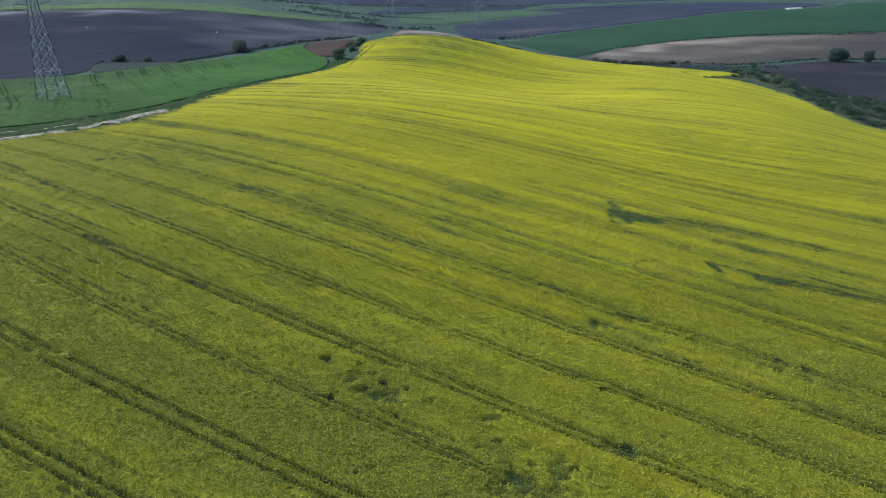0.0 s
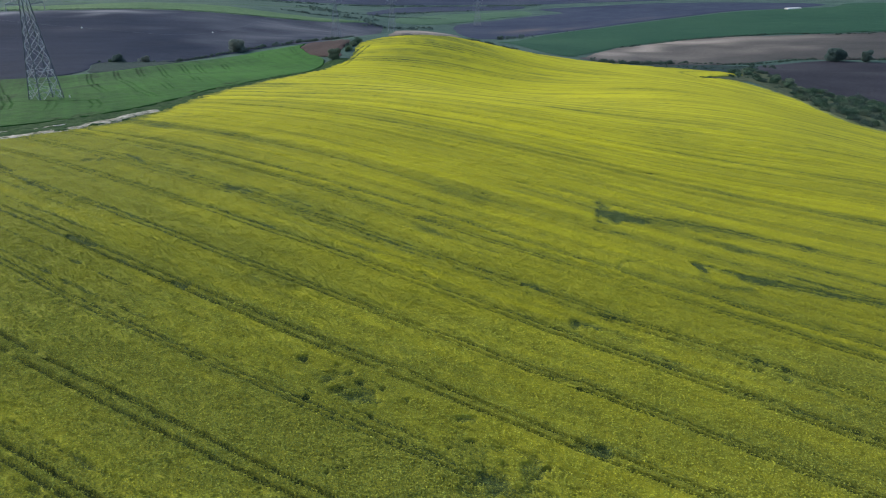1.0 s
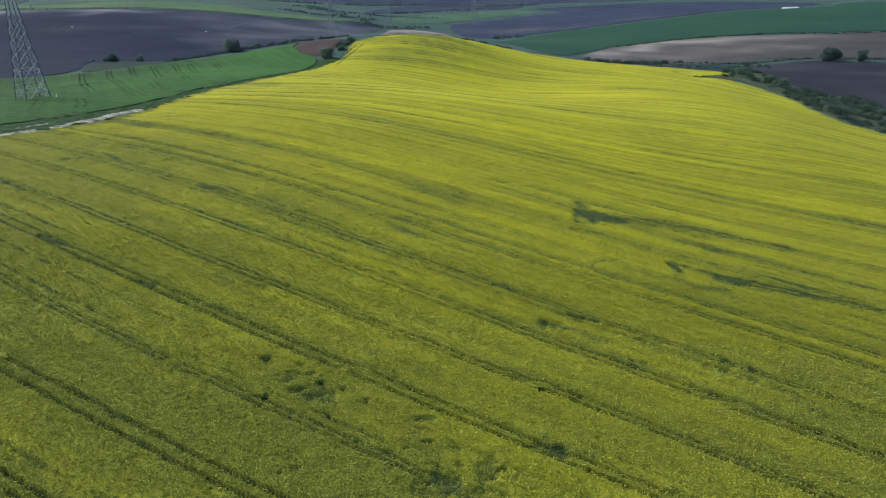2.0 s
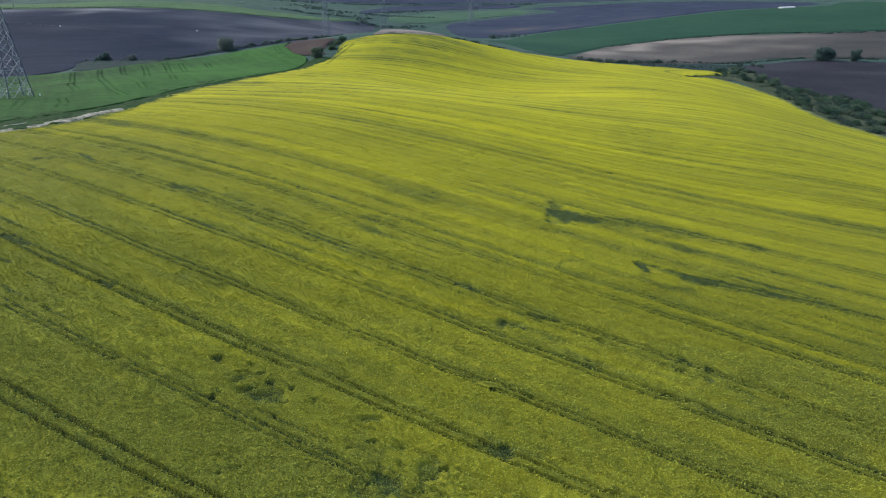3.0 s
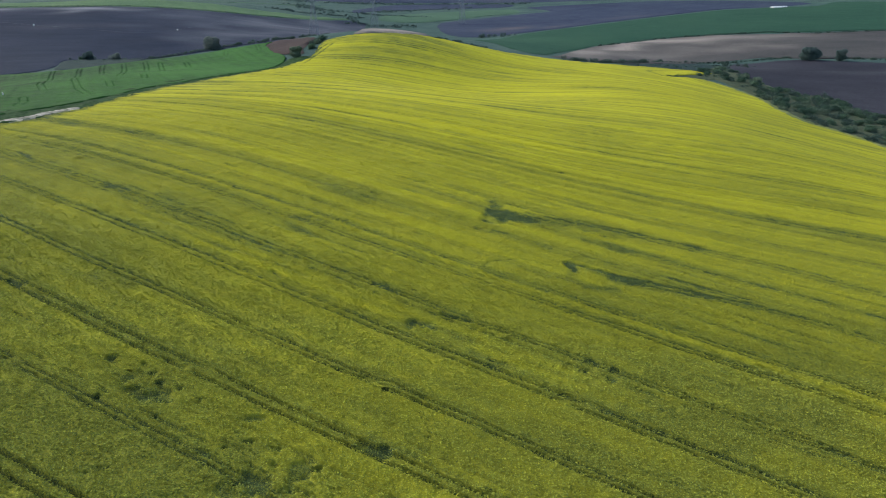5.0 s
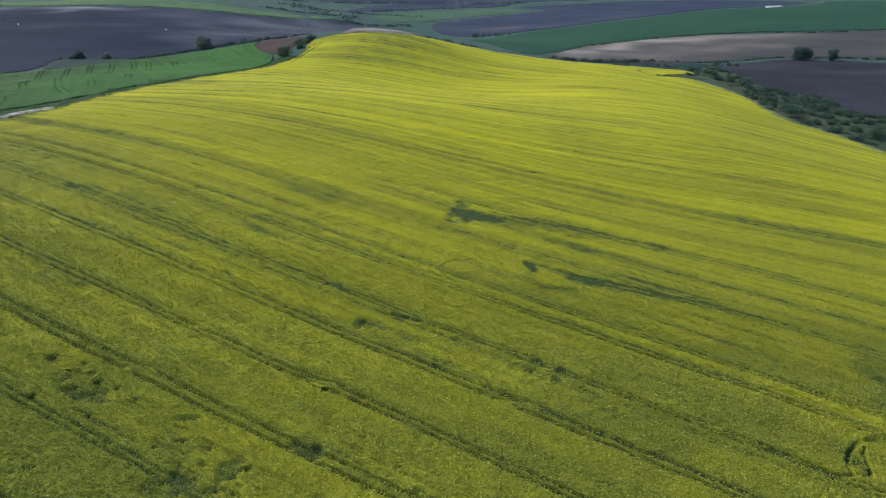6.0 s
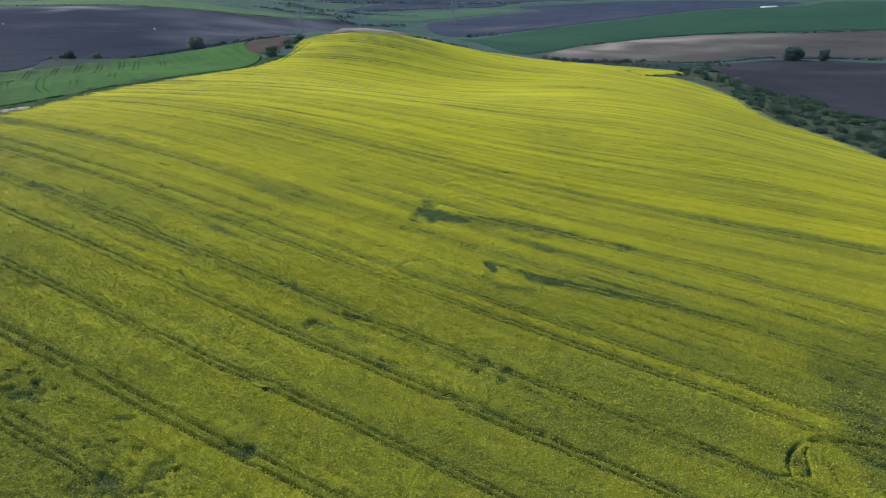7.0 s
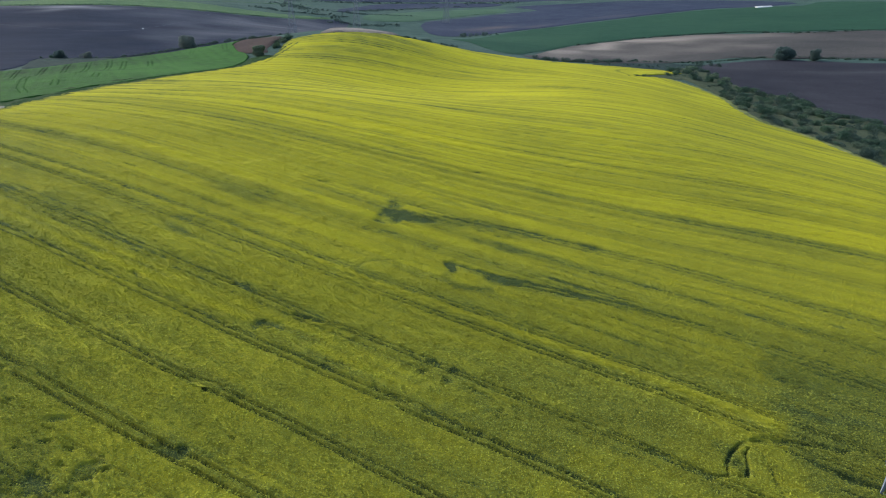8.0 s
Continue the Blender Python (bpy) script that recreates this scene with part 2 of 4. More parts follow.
def part(name, bm, material, parent, label=""):
    me = bpy.data.meshes.new(name)
    bm.to_mesh(me)
    bm.free()
    me.materials.append(material)
    ob = new(name, me)
    ob.parent = parent
    return tagged(ob, label) if label else ob


def rounded(poly, times=2):
    """Chaikin smoothing of a closed outline."""
    p = np.array(poly, float)
    for _ in range(times):
        q = np.roll(p, -1, 0)
        p = np.stack([0.8 * p + 0.2 * q, 0.2 * p + 0.8 * q], 1).reshape(-1, 2)
    return p


def ragged(poly, step, amount, seed=61):
    """The outline cut into short stretches and pushed in and out, as worked edges are."""
    q = np.roll(poly, -1, 0)
    out = []
    for a, b in zip(poly, q):
        c = max(1, int(np.hypot(*(b - a)) / step))
        out += [a + (b - a) * k / c for k in range(c)]
    p = np.array(out)
    p[:, 0] += amount * 2 * (vnoise(p[:, 0] / step / 1.7, p[:, 1] / step / 1.7, seed) - 0.5)
    p[:, 1] += amount * 2 * (vnoise(p[:, 0] / step / 1.7, p[:, 1] / step / 1.7, seed + 1) - 0.5)
    return p


def inside(poly, x, y):
    hit = np.zeros(x.shape, bool)
    q = np.roll(poly, -1, 0)
    for (x0, y0), (x1, y1) in zip(poly, q):
        if y0 != y1:
            hit ^= ((y0 > y) != (y1 > y)) & (x < (x1 - x0) * (y - y0) / (y1 - y0) + x0)
    return hit


def to_edge(poly, x, y):
    """Nearest points of the outline."""
    best, bx, by = np.full(x.shape, 1e18), x.copy(), y.copy()
    q = np.roll(poly, -1, 0)
    for (x0, y0), (x1, y1) in zip(poly, q):
        dx, dy = x1 - x0, y1 - y0
        t = np.clip(((x - x0) * dx + (y - y0) * dy) / max(dx * dx + dy * dy, 1e-9), 0, 1)
        px, py = x0 + t * dx, y0 + t * dy
        d = (x - px) ** 2 + (y - py) ** 2
        m = d < best
        best, bx, by = np.where(m, d, best), np.where(m, px, bx), np.where(m, py, by)
    return bx, by


def sheet(outline, step, box=None, holes=()):
    """A grid of squares trimmed to an outline: x, y, faces, and which points lie on its rim."""
    lo, hi = (outline.min(0), outline.max(0)) if box is None else (np.array(box[:2]), np.array(box[2:]))
    xs, ys = np.arange(lo[0], hi[0] + step, step), np.arange(lo[1], hi[1] + step, step)
    gx, gy = np.meshgrid(xs, ys)
    ok = inside(outline, gx, gy)
    n = len(xs)
    c = ok[:-1, :-1] | ok[1:, :-1] | ok[:-1, 1:] | ok[1:, 1:]
    for hole in holes:
        c &= ~((gx[:-1, :-1] > hole[0]) & (gx[1:, 1:] < hole[2]) & (gy[:-1, :-1] > hole[1]) & (gy[1:, 1:] < hole[3]))
    r, k = np.nonzero(c)
    f = np.stack([r * n + k, r * n + k + 1, (r + 1) * n + k + 1, (r + 1) * n + k], 1)
    used, f = np.unique(f, return_inverse=True)
    f = f.reshape(-1, 4)
    x, y, rim = gx.ravel()[used], gy.ravel()[used], ~ok.ravel()[used]
    x[rim], y[rim] = to_edge(outline, x[rim], y[rim])
    return x, y, f, rim


# ---- ground: one sheet to the horizon ----
def spread(lo, hi, step, reach):
    core = np.arange(lo, hi + step, step)
    grow = step * np.cumsum(1.22 ** np.arange(1, 60))
    grow = grow[grow < reach]
    return np.concatenate([(lo - grow)[::-1], core, core[-1] + grow])


gx, gy = np.meshgrid(spread(-420, 560, 6, 4300), spread(-90, 1100, 6, 3800))
n = gx.shape[1]
r, k = [q.ravel() for q in np.meshgrid(np.arange(gx.shape[0] - 1), np.arange(n - 1), indexing="ij")]
zz = land(gx, gy) + SOIL + 0.25 * (vnoise(gx / 14, gy / 14, 3) - 0.5)
ground = mesh_object("ground", np.stack([gx.ravel(), gy.ravel(), zz.ravel()], 1),
                     np.stack([r * n + k, r * n + k + 1, (r + 1) * n + k + 1, (r + 1) * n + k], 1), M_MEADOW, flat=False)
tagged(ground, "rolling grassy farmland with rough green turf", "ground", kind="structure")


# ---- fields laid over the ground ----
def field(name, outline, material, label, step=5.0, lift=0.3, rough=1.2, pale_patches=(), clumps=0.0):
    """Pale patches, of dry soil and of painted haze: x, y, half length, half width, turn, amount."""
    o = ragged(rounded(outline), max(2.0, 1.5 * step), rough)
    x, y, f, rim = sheet(o, step)
    z = land(x, y) + SOIL + lift + 0.12 * vnoise(x / 9, y / 9, 5)
    z = z + clumps * vnoise(x / 1.1, y / 1.1, 74) * vnoise(x / 3.7, y / 3.7, 75)
    z[rim] -= lift * 0.8
    p = np.zeros(len(x))
    for cx, cy, a, b, turn, amount in pale_patches:
        c, k = math.cos(radians(turn)), math.sin(radians(turn))
        u, w = (x - cx) * c + (y - cy) * k, (y - cy) * c - (x - cx) * k
        u, w = u + 0.9 * a * (vnoise(x / 31, y / 31, 71) - 0.5), w + 1.3 * b * (vnoise(x / 23, y / 23, 72) - 0.5)
        p = np.maximum(p, amount * np.exp(-(u / a) ** 2 - (w / b) ** 2) * (0.55 + 0.75 * vnoise(x / 28, y / 6, 73)))
    ob = mesh_object(name, np.stack([x, y, z], 1), f, material, bloom=np.clip(p, 0, 1), flat=False)
    return tagged(ob, label, "field", kind="structure")


RAPE = ((-74, 113), (-67, 118), (-62, 123), (-59, 127), (-55, 141), (-56, 160), (-56, 178), (-51, 220), (-47, 259), (-42, 284), (-37, 294), (-37, 322), (-30, 327), (-10, 333), (30, 352), (80, 372), (144, 367), (156, 362), (155, 357), (121, 333), (141, 337), (149, 318), (151, 290), (146, 266), (145, 243), (152, 232), (157, 220), (157, 205), (159, 190), (150, 120), (150, 60), (140, -60), (-110, -60), (-110, 90))
WHEAT = ((-98, 112), (-82, 125), (-74, 131), (-67, 139), (-61, 155), (-61, 194), (-59, 191), (-53, 230), (-47, 276), (-47, 293), (-51, 305), (-59, 316), (-67, 340), (-64, 347), (-83, 344), (-102, 332), (-131, 337), (-152, 324), (-180, 325), (-205, 323), (-266, 316))
TRACK = ((-91, 104), (-75, 114), (-70, 116), (-66, 119), (-63, 124), (-60, 127), (-59, 135), (-55, 141), (-58, 145), (-61, 139), (-63, 130), (-67, 124), (-72, 119), (-76, 116), (-92, 105))
PLOUGH = ((-401, 551), (-345, 565), (-300, 564), (-260, 572), (-234, 580), (-207, 585), (-178, 596), (-144, 607), (-110, 629), (-71, 679), (-50, 674), (-60, 495), (-80, 475), (-95, 478), (-108, 470), (-117, 462), (-128, 450), (-138, 436), (-145, 415), (-149, 396), (-158, 390), (-167, 388), (-191, 386), (-168, 333), (-212, 318), (-258, 314))
STRIP = ((-363, 597), (-303, 597), (-258, 647), (-198, 665), (-154, 653), (-116, 661), (-73, 693), (-72, 684), (-111, 634), (-145, 611), (-179, 600), (-208, 588), (-236, 583), (-261, 575), (-302, 567), (-346, 568))
FARGREEN = ((-46, 703), (-13, 715), (9, 738), (76, 835), (111, 860), (106, 931), (11, 880), (-50, 755))
FARPLOUGH = ((9, 722), (40, 765), (109, 842), (152, 864), (118, 944), (159, 950), (270, 952), (359, 899), (434, 799), (368, 768), (308, 768), (233, 718), (170, 686), (111, 654), (78, 633), (40, 600), (16, 640))
SKYLINE = ((-330, 1010), (-160, 985), (20, 1030), (130, 1015), (330, 985), (520, 930), (640, 1060), (500, 1220), (0, 1260), (-360, 1200))
UPPER = ((-420, 800), (-330, 790), (-220, 800), (-130, 835), (-110, 860), (-220, 845), (-330, 830), (-430, 830))
FARPLOUGHB = ((-77, 740), (-56, 853), (-17, 914), (48, 944), (109, 956), (113, 997), (13, 1011), (-64, 975), (-87, 831))
DARKGREEN = ((50, 480), (34, 500), (76, 616), (110, 648), (167, 675), (230, 707), (303, 754), (360, 764), (410, 759), (449, 810), (546, 729), (419, 552), (351, 569), (293, 559), (226, 555), (179, 545), (130, 519), (94, 460), (69, 398))
TAN = ((77, 402), (105, 476), (129, 513), (178, 540), (223, 549), (290, 552), (347, 563), (416, 547), (335, 434), (274, 438), (244, 438), (221, 448), (200, 442), (179, 434), (143, 427), (100, 394), (85, 385))
PURPLE = ((183, 411), (193, 423), (205, 427), (221, 433), (240, 437), (253, 429), (289, 421), (344, 423), (216, 241), (190, 249), (190, 294), (177, 301), (172, 316), (167, 334), (164, 353), (164, 372))
BROWN = ((-68, 343), (-62, 348), (-49, 340), (-41, 334), (-44, 312), (-41, 302), (-52, 308), (-60, 318))
BARE = ((-24, 333), (-10, 338), (6, 343), (12, 356), (4, 380), (-12, 378), (-22, 350))
SCRUB = ((141, 348), (152, 369), (171, 401), (179, 400), (173, 356), (179, 323), (199, 320), (192, 283), (202, 268), (226, 234), (160, 186), (159, 208), (158, 222), (153, 235), (147, 248), (150, 274), (156, 309), (153, 341))
VERGE = ((-92, 103), (-74, 114), (-62, 124), (-55, 141), (-54, 160), (-54, 178), (-49, 220), (-45, 259), (-40, 284), (-36, 296), (-42, 300), (-50, 285), (-56, 232), (-64, 190), (-66, 150), (-71, 137), (-80, 132), (-88, 128), (-104, 118))
EDGE = ((140, 337), (148, 318), (150, 290), (145, 266), (144, 243), (151, 232), (156, 220), (156, 205), (158, 190), (149, 120), (153.2, 122), (162.2, 192), (160.2, 207), (160.2, 222), (155.2, 234), (148.2, 245), (149.2, 268), (154.2, 292), (152.2, 320), (144.2, 339))
TRACK_OLD = ((-96, 110), (-78, 120), (-73, 122), (-68, 128), (-69, 128), (-73, 123), (-79, 121), (-96, 111))
BANK = ((-186, 380), (-176, 387), (-164, 388), (-149, 394), (-138, 380), (-128, 345), (-140, 335), (-155, 328), (-170, 336), (-176, 352))
NOTCH = ((104, 328), (121, 332), (141, 336), (152, 342), (160, 354), (152, 359), (130, 347), (112, 337))
HEAD = ((120, 352), (112, 385), (128, 412), (150, 434), (172, 432), (186, 424), (190, 408), (176, 395), (160, 370), (143, 346))

# the first, broad patch paints distance haze over the right of the plough
field("ploughed_field", PLOUGH, M_PLOUGH, "dark purple-grey ploughed field with pale dry crest streaks",
      pale_patches=((-100, 560, 80, 90, 0, 0.38), (-335, 552, 30, 9, 5, 0.95), (-258, 561, 36, 6.5, 6, 1.0), (-262, 548, 16, 6, 40, 0.55), (-300, 572, 60, 4, 5, 0.5), (-230, 500, 70, 8, 10, 0.10)))
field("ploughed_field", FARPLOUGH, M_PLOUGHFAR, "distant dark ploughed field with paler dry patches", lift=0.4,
      pale_patches=((75, 672, 28, 16, 30, 0.9), (124, 681, 22, 10, 20, 0.7), (190, 720, 50, 10, 20, 0.35)))
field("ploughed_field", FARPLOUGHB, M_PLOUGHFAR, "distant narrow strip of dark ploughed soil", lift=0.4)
field("ploughed_field", PURPLE, M_PLOUGHRED, "dark ploughed field beside the scrubby gully",
      pale_patches=((262, 391, 30, 3.5, 4, 0.8), (205, 402, 26, 14, 0, 0.32)))
field("ploughed_field", SKYLINE, M_PLOUGHFAR, "far ploughed land on the skyline with blue haze painted into its colour", step=9.0, lift=0.5)
field("green_field", UPPER, M_FARGREEN, "thin pale green strip below the far ploughed land", step=6.0, lift=0.6)
field("green_field", STRIP, M_PALEGREEN, "narrow bright green strip above the ploughed slope", lift=0.5)
field("green_field", FARGREEN, M_FARGREEN, "distant wedge of green cereal", lift=0.5)
field("green_field", DARKGREEN, M_DARKGREEN, "broad dark green cereal field on the far slope", lift=0.35)
field("bare_field", TAN, M_TAN, "bare grey-brown field with a pale dry crest", lift=0.45,
      pale_patches=((112, 468, 26, 22, 60, 1.0), (150, 508, 32, 16, 40, 1.0), (205, 530, 55, 13, 8, 1.0), (150, 470, 40, 20, 10, 0.45), (215, 490, 40, 16, 10, 0.35)))
field("scrub_floor", SCRUB, M_SCRUBFLOOR, "dry brown undergrowth below the gully scrub", step=2.5, lift=0.5)
field("bare_field", BROWN, M_BROWN, "small reddish brown bare plot beside the hedge", step=3.0, lift=0.8)
field("bare_field", BARE, M_TAN, "bare tan hilltop behind the flowering field", step=3.0, lift=0.8, pale_patches=((-6, 352, 30, 40, 0, 1.0),))
field("rough_bank", BANK, M_BANK, "dull grey-green rough grass bank behind the wheat", step=3.0, lift=0.5)
field("scrub_floor", HEAD, M_BANK, "dark rough grass at the head of the gully", step=3.0, lift=0.2)
field("scrub_floor", NOTCH, M_SCRUBFLOOR, "bare brown undergrowth in the notch of the field edge", step=1.5, lift=0.45)
field("verge", VERGE, M_VERGE, "rough dark grass verge between track and wheat", step=0.5, lift=0.3, rough=0.7, clumps=0.7)
field("verge", EDGE, M_DRYGRASS, "pale dry grass strip along the field edge", step=1.5, lift=0.6)
field("dirt_track", TRACK, M_TRACK, "pale stony dirt track beside the flowering field", step=0.5, lift=0.55, rough=0.8)
field("dirt_track", TRACK_OLD, M_TRACK, "narrow worn wheel line along the wheat edge", step=0.6, lift=0.55, rough=0.5)


# ---- wheat with wheel tracks ----
def from_line(x, y, x0, y0, x1, y1, reach):
    """Which points lie near the stretch from one place to another, and how far from it they are."""
    near = np.flatnonzero((x > min(x0, x1) - reach) & (x < max(x0, x1) + reach) & (y > min(y0, y1) - reach) & (y < max(y0, y1) + reach))
    dx, dy = x1 - x0, y1 - y0
    q = np.clip(((x[near] - x0) * dx + (y[near] - y0) * dy) / (dx * dx + dy * dy), 0, 1)
    return near, np.hypot(x[near] - x0 - q * dx, y[near] - y0 - q * dy)


# stretches of wheel tracks that still show, each by its middle line
WHEAT_TRAMS = (
    ((-198.2, 311.9), (-179.7, 284.3), (-105.9, 170.0), (-98.1, 158.3), (-93.6, 149.6)), ((-182.3, 310.0), (-165.9, 281.3)), ((-164.9, 329.8), (-152.5, 304.2), (-100.4, 204.7), (-88.2, 184.6)),
    ((-91.0, 164.1), (-85.8, 154.5), (-81.6, 144.7)), ((-157.0, 339.9), (-139.2, 302.0), (-100.2, 223.8), (-77.3, 182.3), (-69.6, 171.1)), ((-81.0, 163.3), (-75.8, 154.7), (-72.9, 147.5)),
    ((-142.9, 332.9), (-129.4, 302.8), (-117.2, 277.5)), ((-129.3, 324.5), (-114.2, 291.1), (-87.6, 228.8)), ((-81.1, 207.2), (-72.9, 190.7)), ((-118.1, 321.2), (-109.6, 302.3), (-96.4, 270.5)),
    ((-81.8, 234.0), (-74.4, 217.2)), ((-107.5, 312.2), (-88.7, 267.1)), ((-94.3, 307.6), (-85.5, 286.3)), ((-83.6, 331.6), (-80.4, 320.5)), ((-71.8, 342.4), (-65.7, 323.2)),
)


def wheat_thin(x, y):
    """Pairs of wheel ruts down the slope, worn unevenly, and one along the headland."""
    t = np.zeros(np.shape(x))
    wear = 0.4 + 0.9 * vnoise(x / 9, y / 9, 7)
    for points in WHEAT_TRAMS:
        gap = np.full(np.shape(x), 99.0)
        for (x0, y0), (x1, y1) in zip(points[:-1], points[1:]):
            near, d = from_line(x, y, x0, y0, x1, y1, 2.0)
            gap[near] = np.minimum(gap[near], d)
        rut = 1 - smooth(0.05, 0.26 + 0.0012 * np.clip(y - 180, 0, 150), np.abs(gap - 0.85))
        t = np.maximum(t, np.clip(wear, 0, 1) * (0.75 + 0.25 * smooth(160, 220, y)) * rut)
    head = np.abs(y - 164.5 + 0.12 * (x + 95)) + 0.6 * vnoise(x / 6, y / 6, 12)
    return np.maximum(t, 0.5 * (1 - smooth(0.3, 0.9, head)) * smooth(-118, -108, x) * (1 - smooth(-86, -76, x)))


WHEAT_EDGE = ragged(rounded(WHEAT), 4.0, 0.6)
HEADLAND = (-124.0, 100.0, -50.0, 215.0)
for box, holes, step in ((HEADLAND, (), 0.25), (None, (HEADLAND,), 0.34)):
    x, y, f, rim = sheet(WHEAT_EDGE, step, box, holes)
    t = wheat_thin(x, y)
    z = land(x, y) - 0.4 + 0.25 * vnoise(x / 5, y / 5, 2) - 0.28 * t
    z[rim] = land(x[rim], y[rim]) + SOIL + 0.4
    b = np.clip(0.5 + 0.5 * (vnoise(x / 22, y / 22, 4) - 0.5) + 0.22 * (vnoise(x / 3, y / 3, 6) - 0.5) + 0.3 * (vnoise(x / 1.6, y / 0.9, 13) - 0.5) + 0.36 * smooth(-125, -70, x) * smooth(185, 260, y) + 0.3 * (vnoise((x + 0.52 * y) / 1.3, y / 45, 9) - 0.5)
                - 0.46 * t - 0.22 * (1 - smooth(132, 180, y)) - 0.12 * (1 - smooth(-120, -60, x)), 0, 1)
    wheat = mesh_object("wheat_field", np.stack([x, y, z], 1), f, M_WHEAT, bloom=b, flat=False)
    tagged(wheat, "green wheat field with pairs of wheel tracks", "field", kind="structure")


# ---- the flowering rape field ----
# wheel tracks: place across the rows, strength, half the gauge
TRAMS = ((15.4, 0.7, 0.45), (24.1, 0.85, 0.46), (31.7, 1.0, 0.66), (39.9, 0.4, 0.35), (48.5, 1.0, 0.6), (57.1, 0.75, 0.46), (66.0, 0.75, 0.5), (74.3, 0.7, 0.4),
         (83.9, 0.85, 0.4), (87.3, 0.6, 0.35), (99.4, 0.45, 0.5), (106.5, 0.4, 0.5), (113.3, 0.75, 0.5), (122.0, 0.5, 0.5), (131.5, 0.7, 0.5), (140.7, 0.7, 0.5), (151.4, 0.7, 0.5),
         (161.0, 0.5, 0.5), (171.0, 0.65, 0.5), (181.0, 0.5, 0.5), (192.0, 0.6, 0.5), (204.0, 0.5, 0.5), (217.0, 0.6, 0.5), (230.0, 0.6, 0.5), (244.0, 0.6, 0.5), (259.0, 0.6, 0.5), (275.0, 0.6, 0.5), (292.0, 0.6, 0.5))
# thin or missing crop: x0, y0, x1, y1, half width, depth
LOOP_TRACKS = (
    (64.7, 50.5, 62.5, 50.2, 0.5, 0.95), (62.5, 50.2, 60.6, 49.4, 0.34, 0.95), (60.6, 49.4, 59.1, 47.9, 0.24, 0.95), (59.1, 47.9, 58.2, 46.4, 0.2, 0.95),
    (58.2, 46.4, 57.9, 45.0, 0.2, 0.9), (57.9, 45.0, 56.2, 44.6, 0.24, 0.85), (56.2, 44.6, 53.6, 45.8, 0.3, 0.8), (53.6, 45.8, 51.8, 47.0, 0.3, 0.7),
    (61.2, 48.9, 60.5, 48.0, 0.2, 0.9), (60.5, 48.0, 60.1, 46.4, 0.2, 0.95), (60.1, 46.4, 59.5, 45.2, 0.22, 0.9), (59.5, 45.2, 57.8, 44.8, 0.2, 0.7),
    (62.0, 49.4, 62.2, 47.2, 0.15, 0.8), (62.2, 47.2, 61.9, 44.8, 0.15, 0.8), (61.9, 44.8, 61.8, 42.6, 0.15, 0.7), (59.8, 46.9, 58.9, 46.4, 0.5, 0.5), (58.5, 53.8, 60.6, 50.0, 0.22, 0.6),
)
PYLON_GAP = ((64.3, 49.7, 66.7, 48.1, 0.3, 0.7), (66.7, 48.1, 68.8, 46.4, 0.45, 0.8), (68.8, 46.4, 71.4, 45.4, 0.6, 0.8), (63.4, 51.0, 71.0, 50.2, 0.24, 0.45))
BROW_TRACKS = ((-33.5, 316.0, -37.5, 300.0, 0.5, 0.9), (-37.5, 300.0, -40.0, 284.0, 0.5, 0.9), (-30.8, 316.0, -34.8, 300.0, 0.5, 0.9), (-34.8, 300.0, -38.0, 280.0, 0.5, 0.8))
GAP_A = (
    (26.5, 100.6, 25.5, 92.6, 1.7, 1.1), (27.8, 96.2, 26.3, 92.8, 1.7, 1.1), (28.5, 95.0, 31.5, 94.6, 1.5, 0.5),
    (26.8, 101.4, 31.8, 99.5, 0.4, 1.0), (31.8, 99.5, 40.0, 97.3, 0.42, 1.0), (40.0, 97.3, 48.5, 95.9, 0.4, 1.0), (48.5, 95.9, 56.0, 93.6, 0.36, 1.0), (56.0, 93.6, 65.0, 91.5, 0.34, 0.9),
    (65.0, 91.5, 75.1, 88.0, 0.34, 0.8), (31.5, 97.9, 40.0, 95.9, 0.34, 0.9), (40.0, 95.9, 48.5, 94.4, 0.3, 0.8), 
)
GAP_B = (
    (34.6, 81.0, 35.1, 79.2, 0.85, 1.15), (34.9, 78.6, 33.9, 76.4, 0.6, 0.1), (33.9, 76.4, 35.5, 74.0, 0.6, 0.12), (35.5, 74.0, 38.6, 74.3, 0.7, 0.22), (38.6, 74.3, 40.0, 75.6, 0.6, 0.12),
    (35.6, 80.9, 40.3, 79.2, 0.5, 0.8), (40.3, 79.0, 45.3, 77.8, 0.5, 0.65), (45.3, 77.8, 51.0, 76.9, 0.4, 0.65), (51.0, 76.9, 57.6, 75.2, 0.36, 0.65), (57.6, 75.2, 64.0, 72.8, 0.3, 0.6), (40.3, 77.7, 51.0, 75.6, 0.3, 0.6),
    (39.8, 77.8, 43.3, 77.3, 1.0, 0.45), (23.1, 75.2, 24.4, 78.0, 0.25, 0.45), (24.4, 78.0, 28.6, 80.2, 0.25, 0.4), (28.6, 80.2, 32.0, 79.4, 0.25, 0.4),
    (23.4, 74.9, 26.5, 73.0, 0.28, 0.5), (26.5, 73.0, 30.5, 71.4, 0.3, 0.4),
)

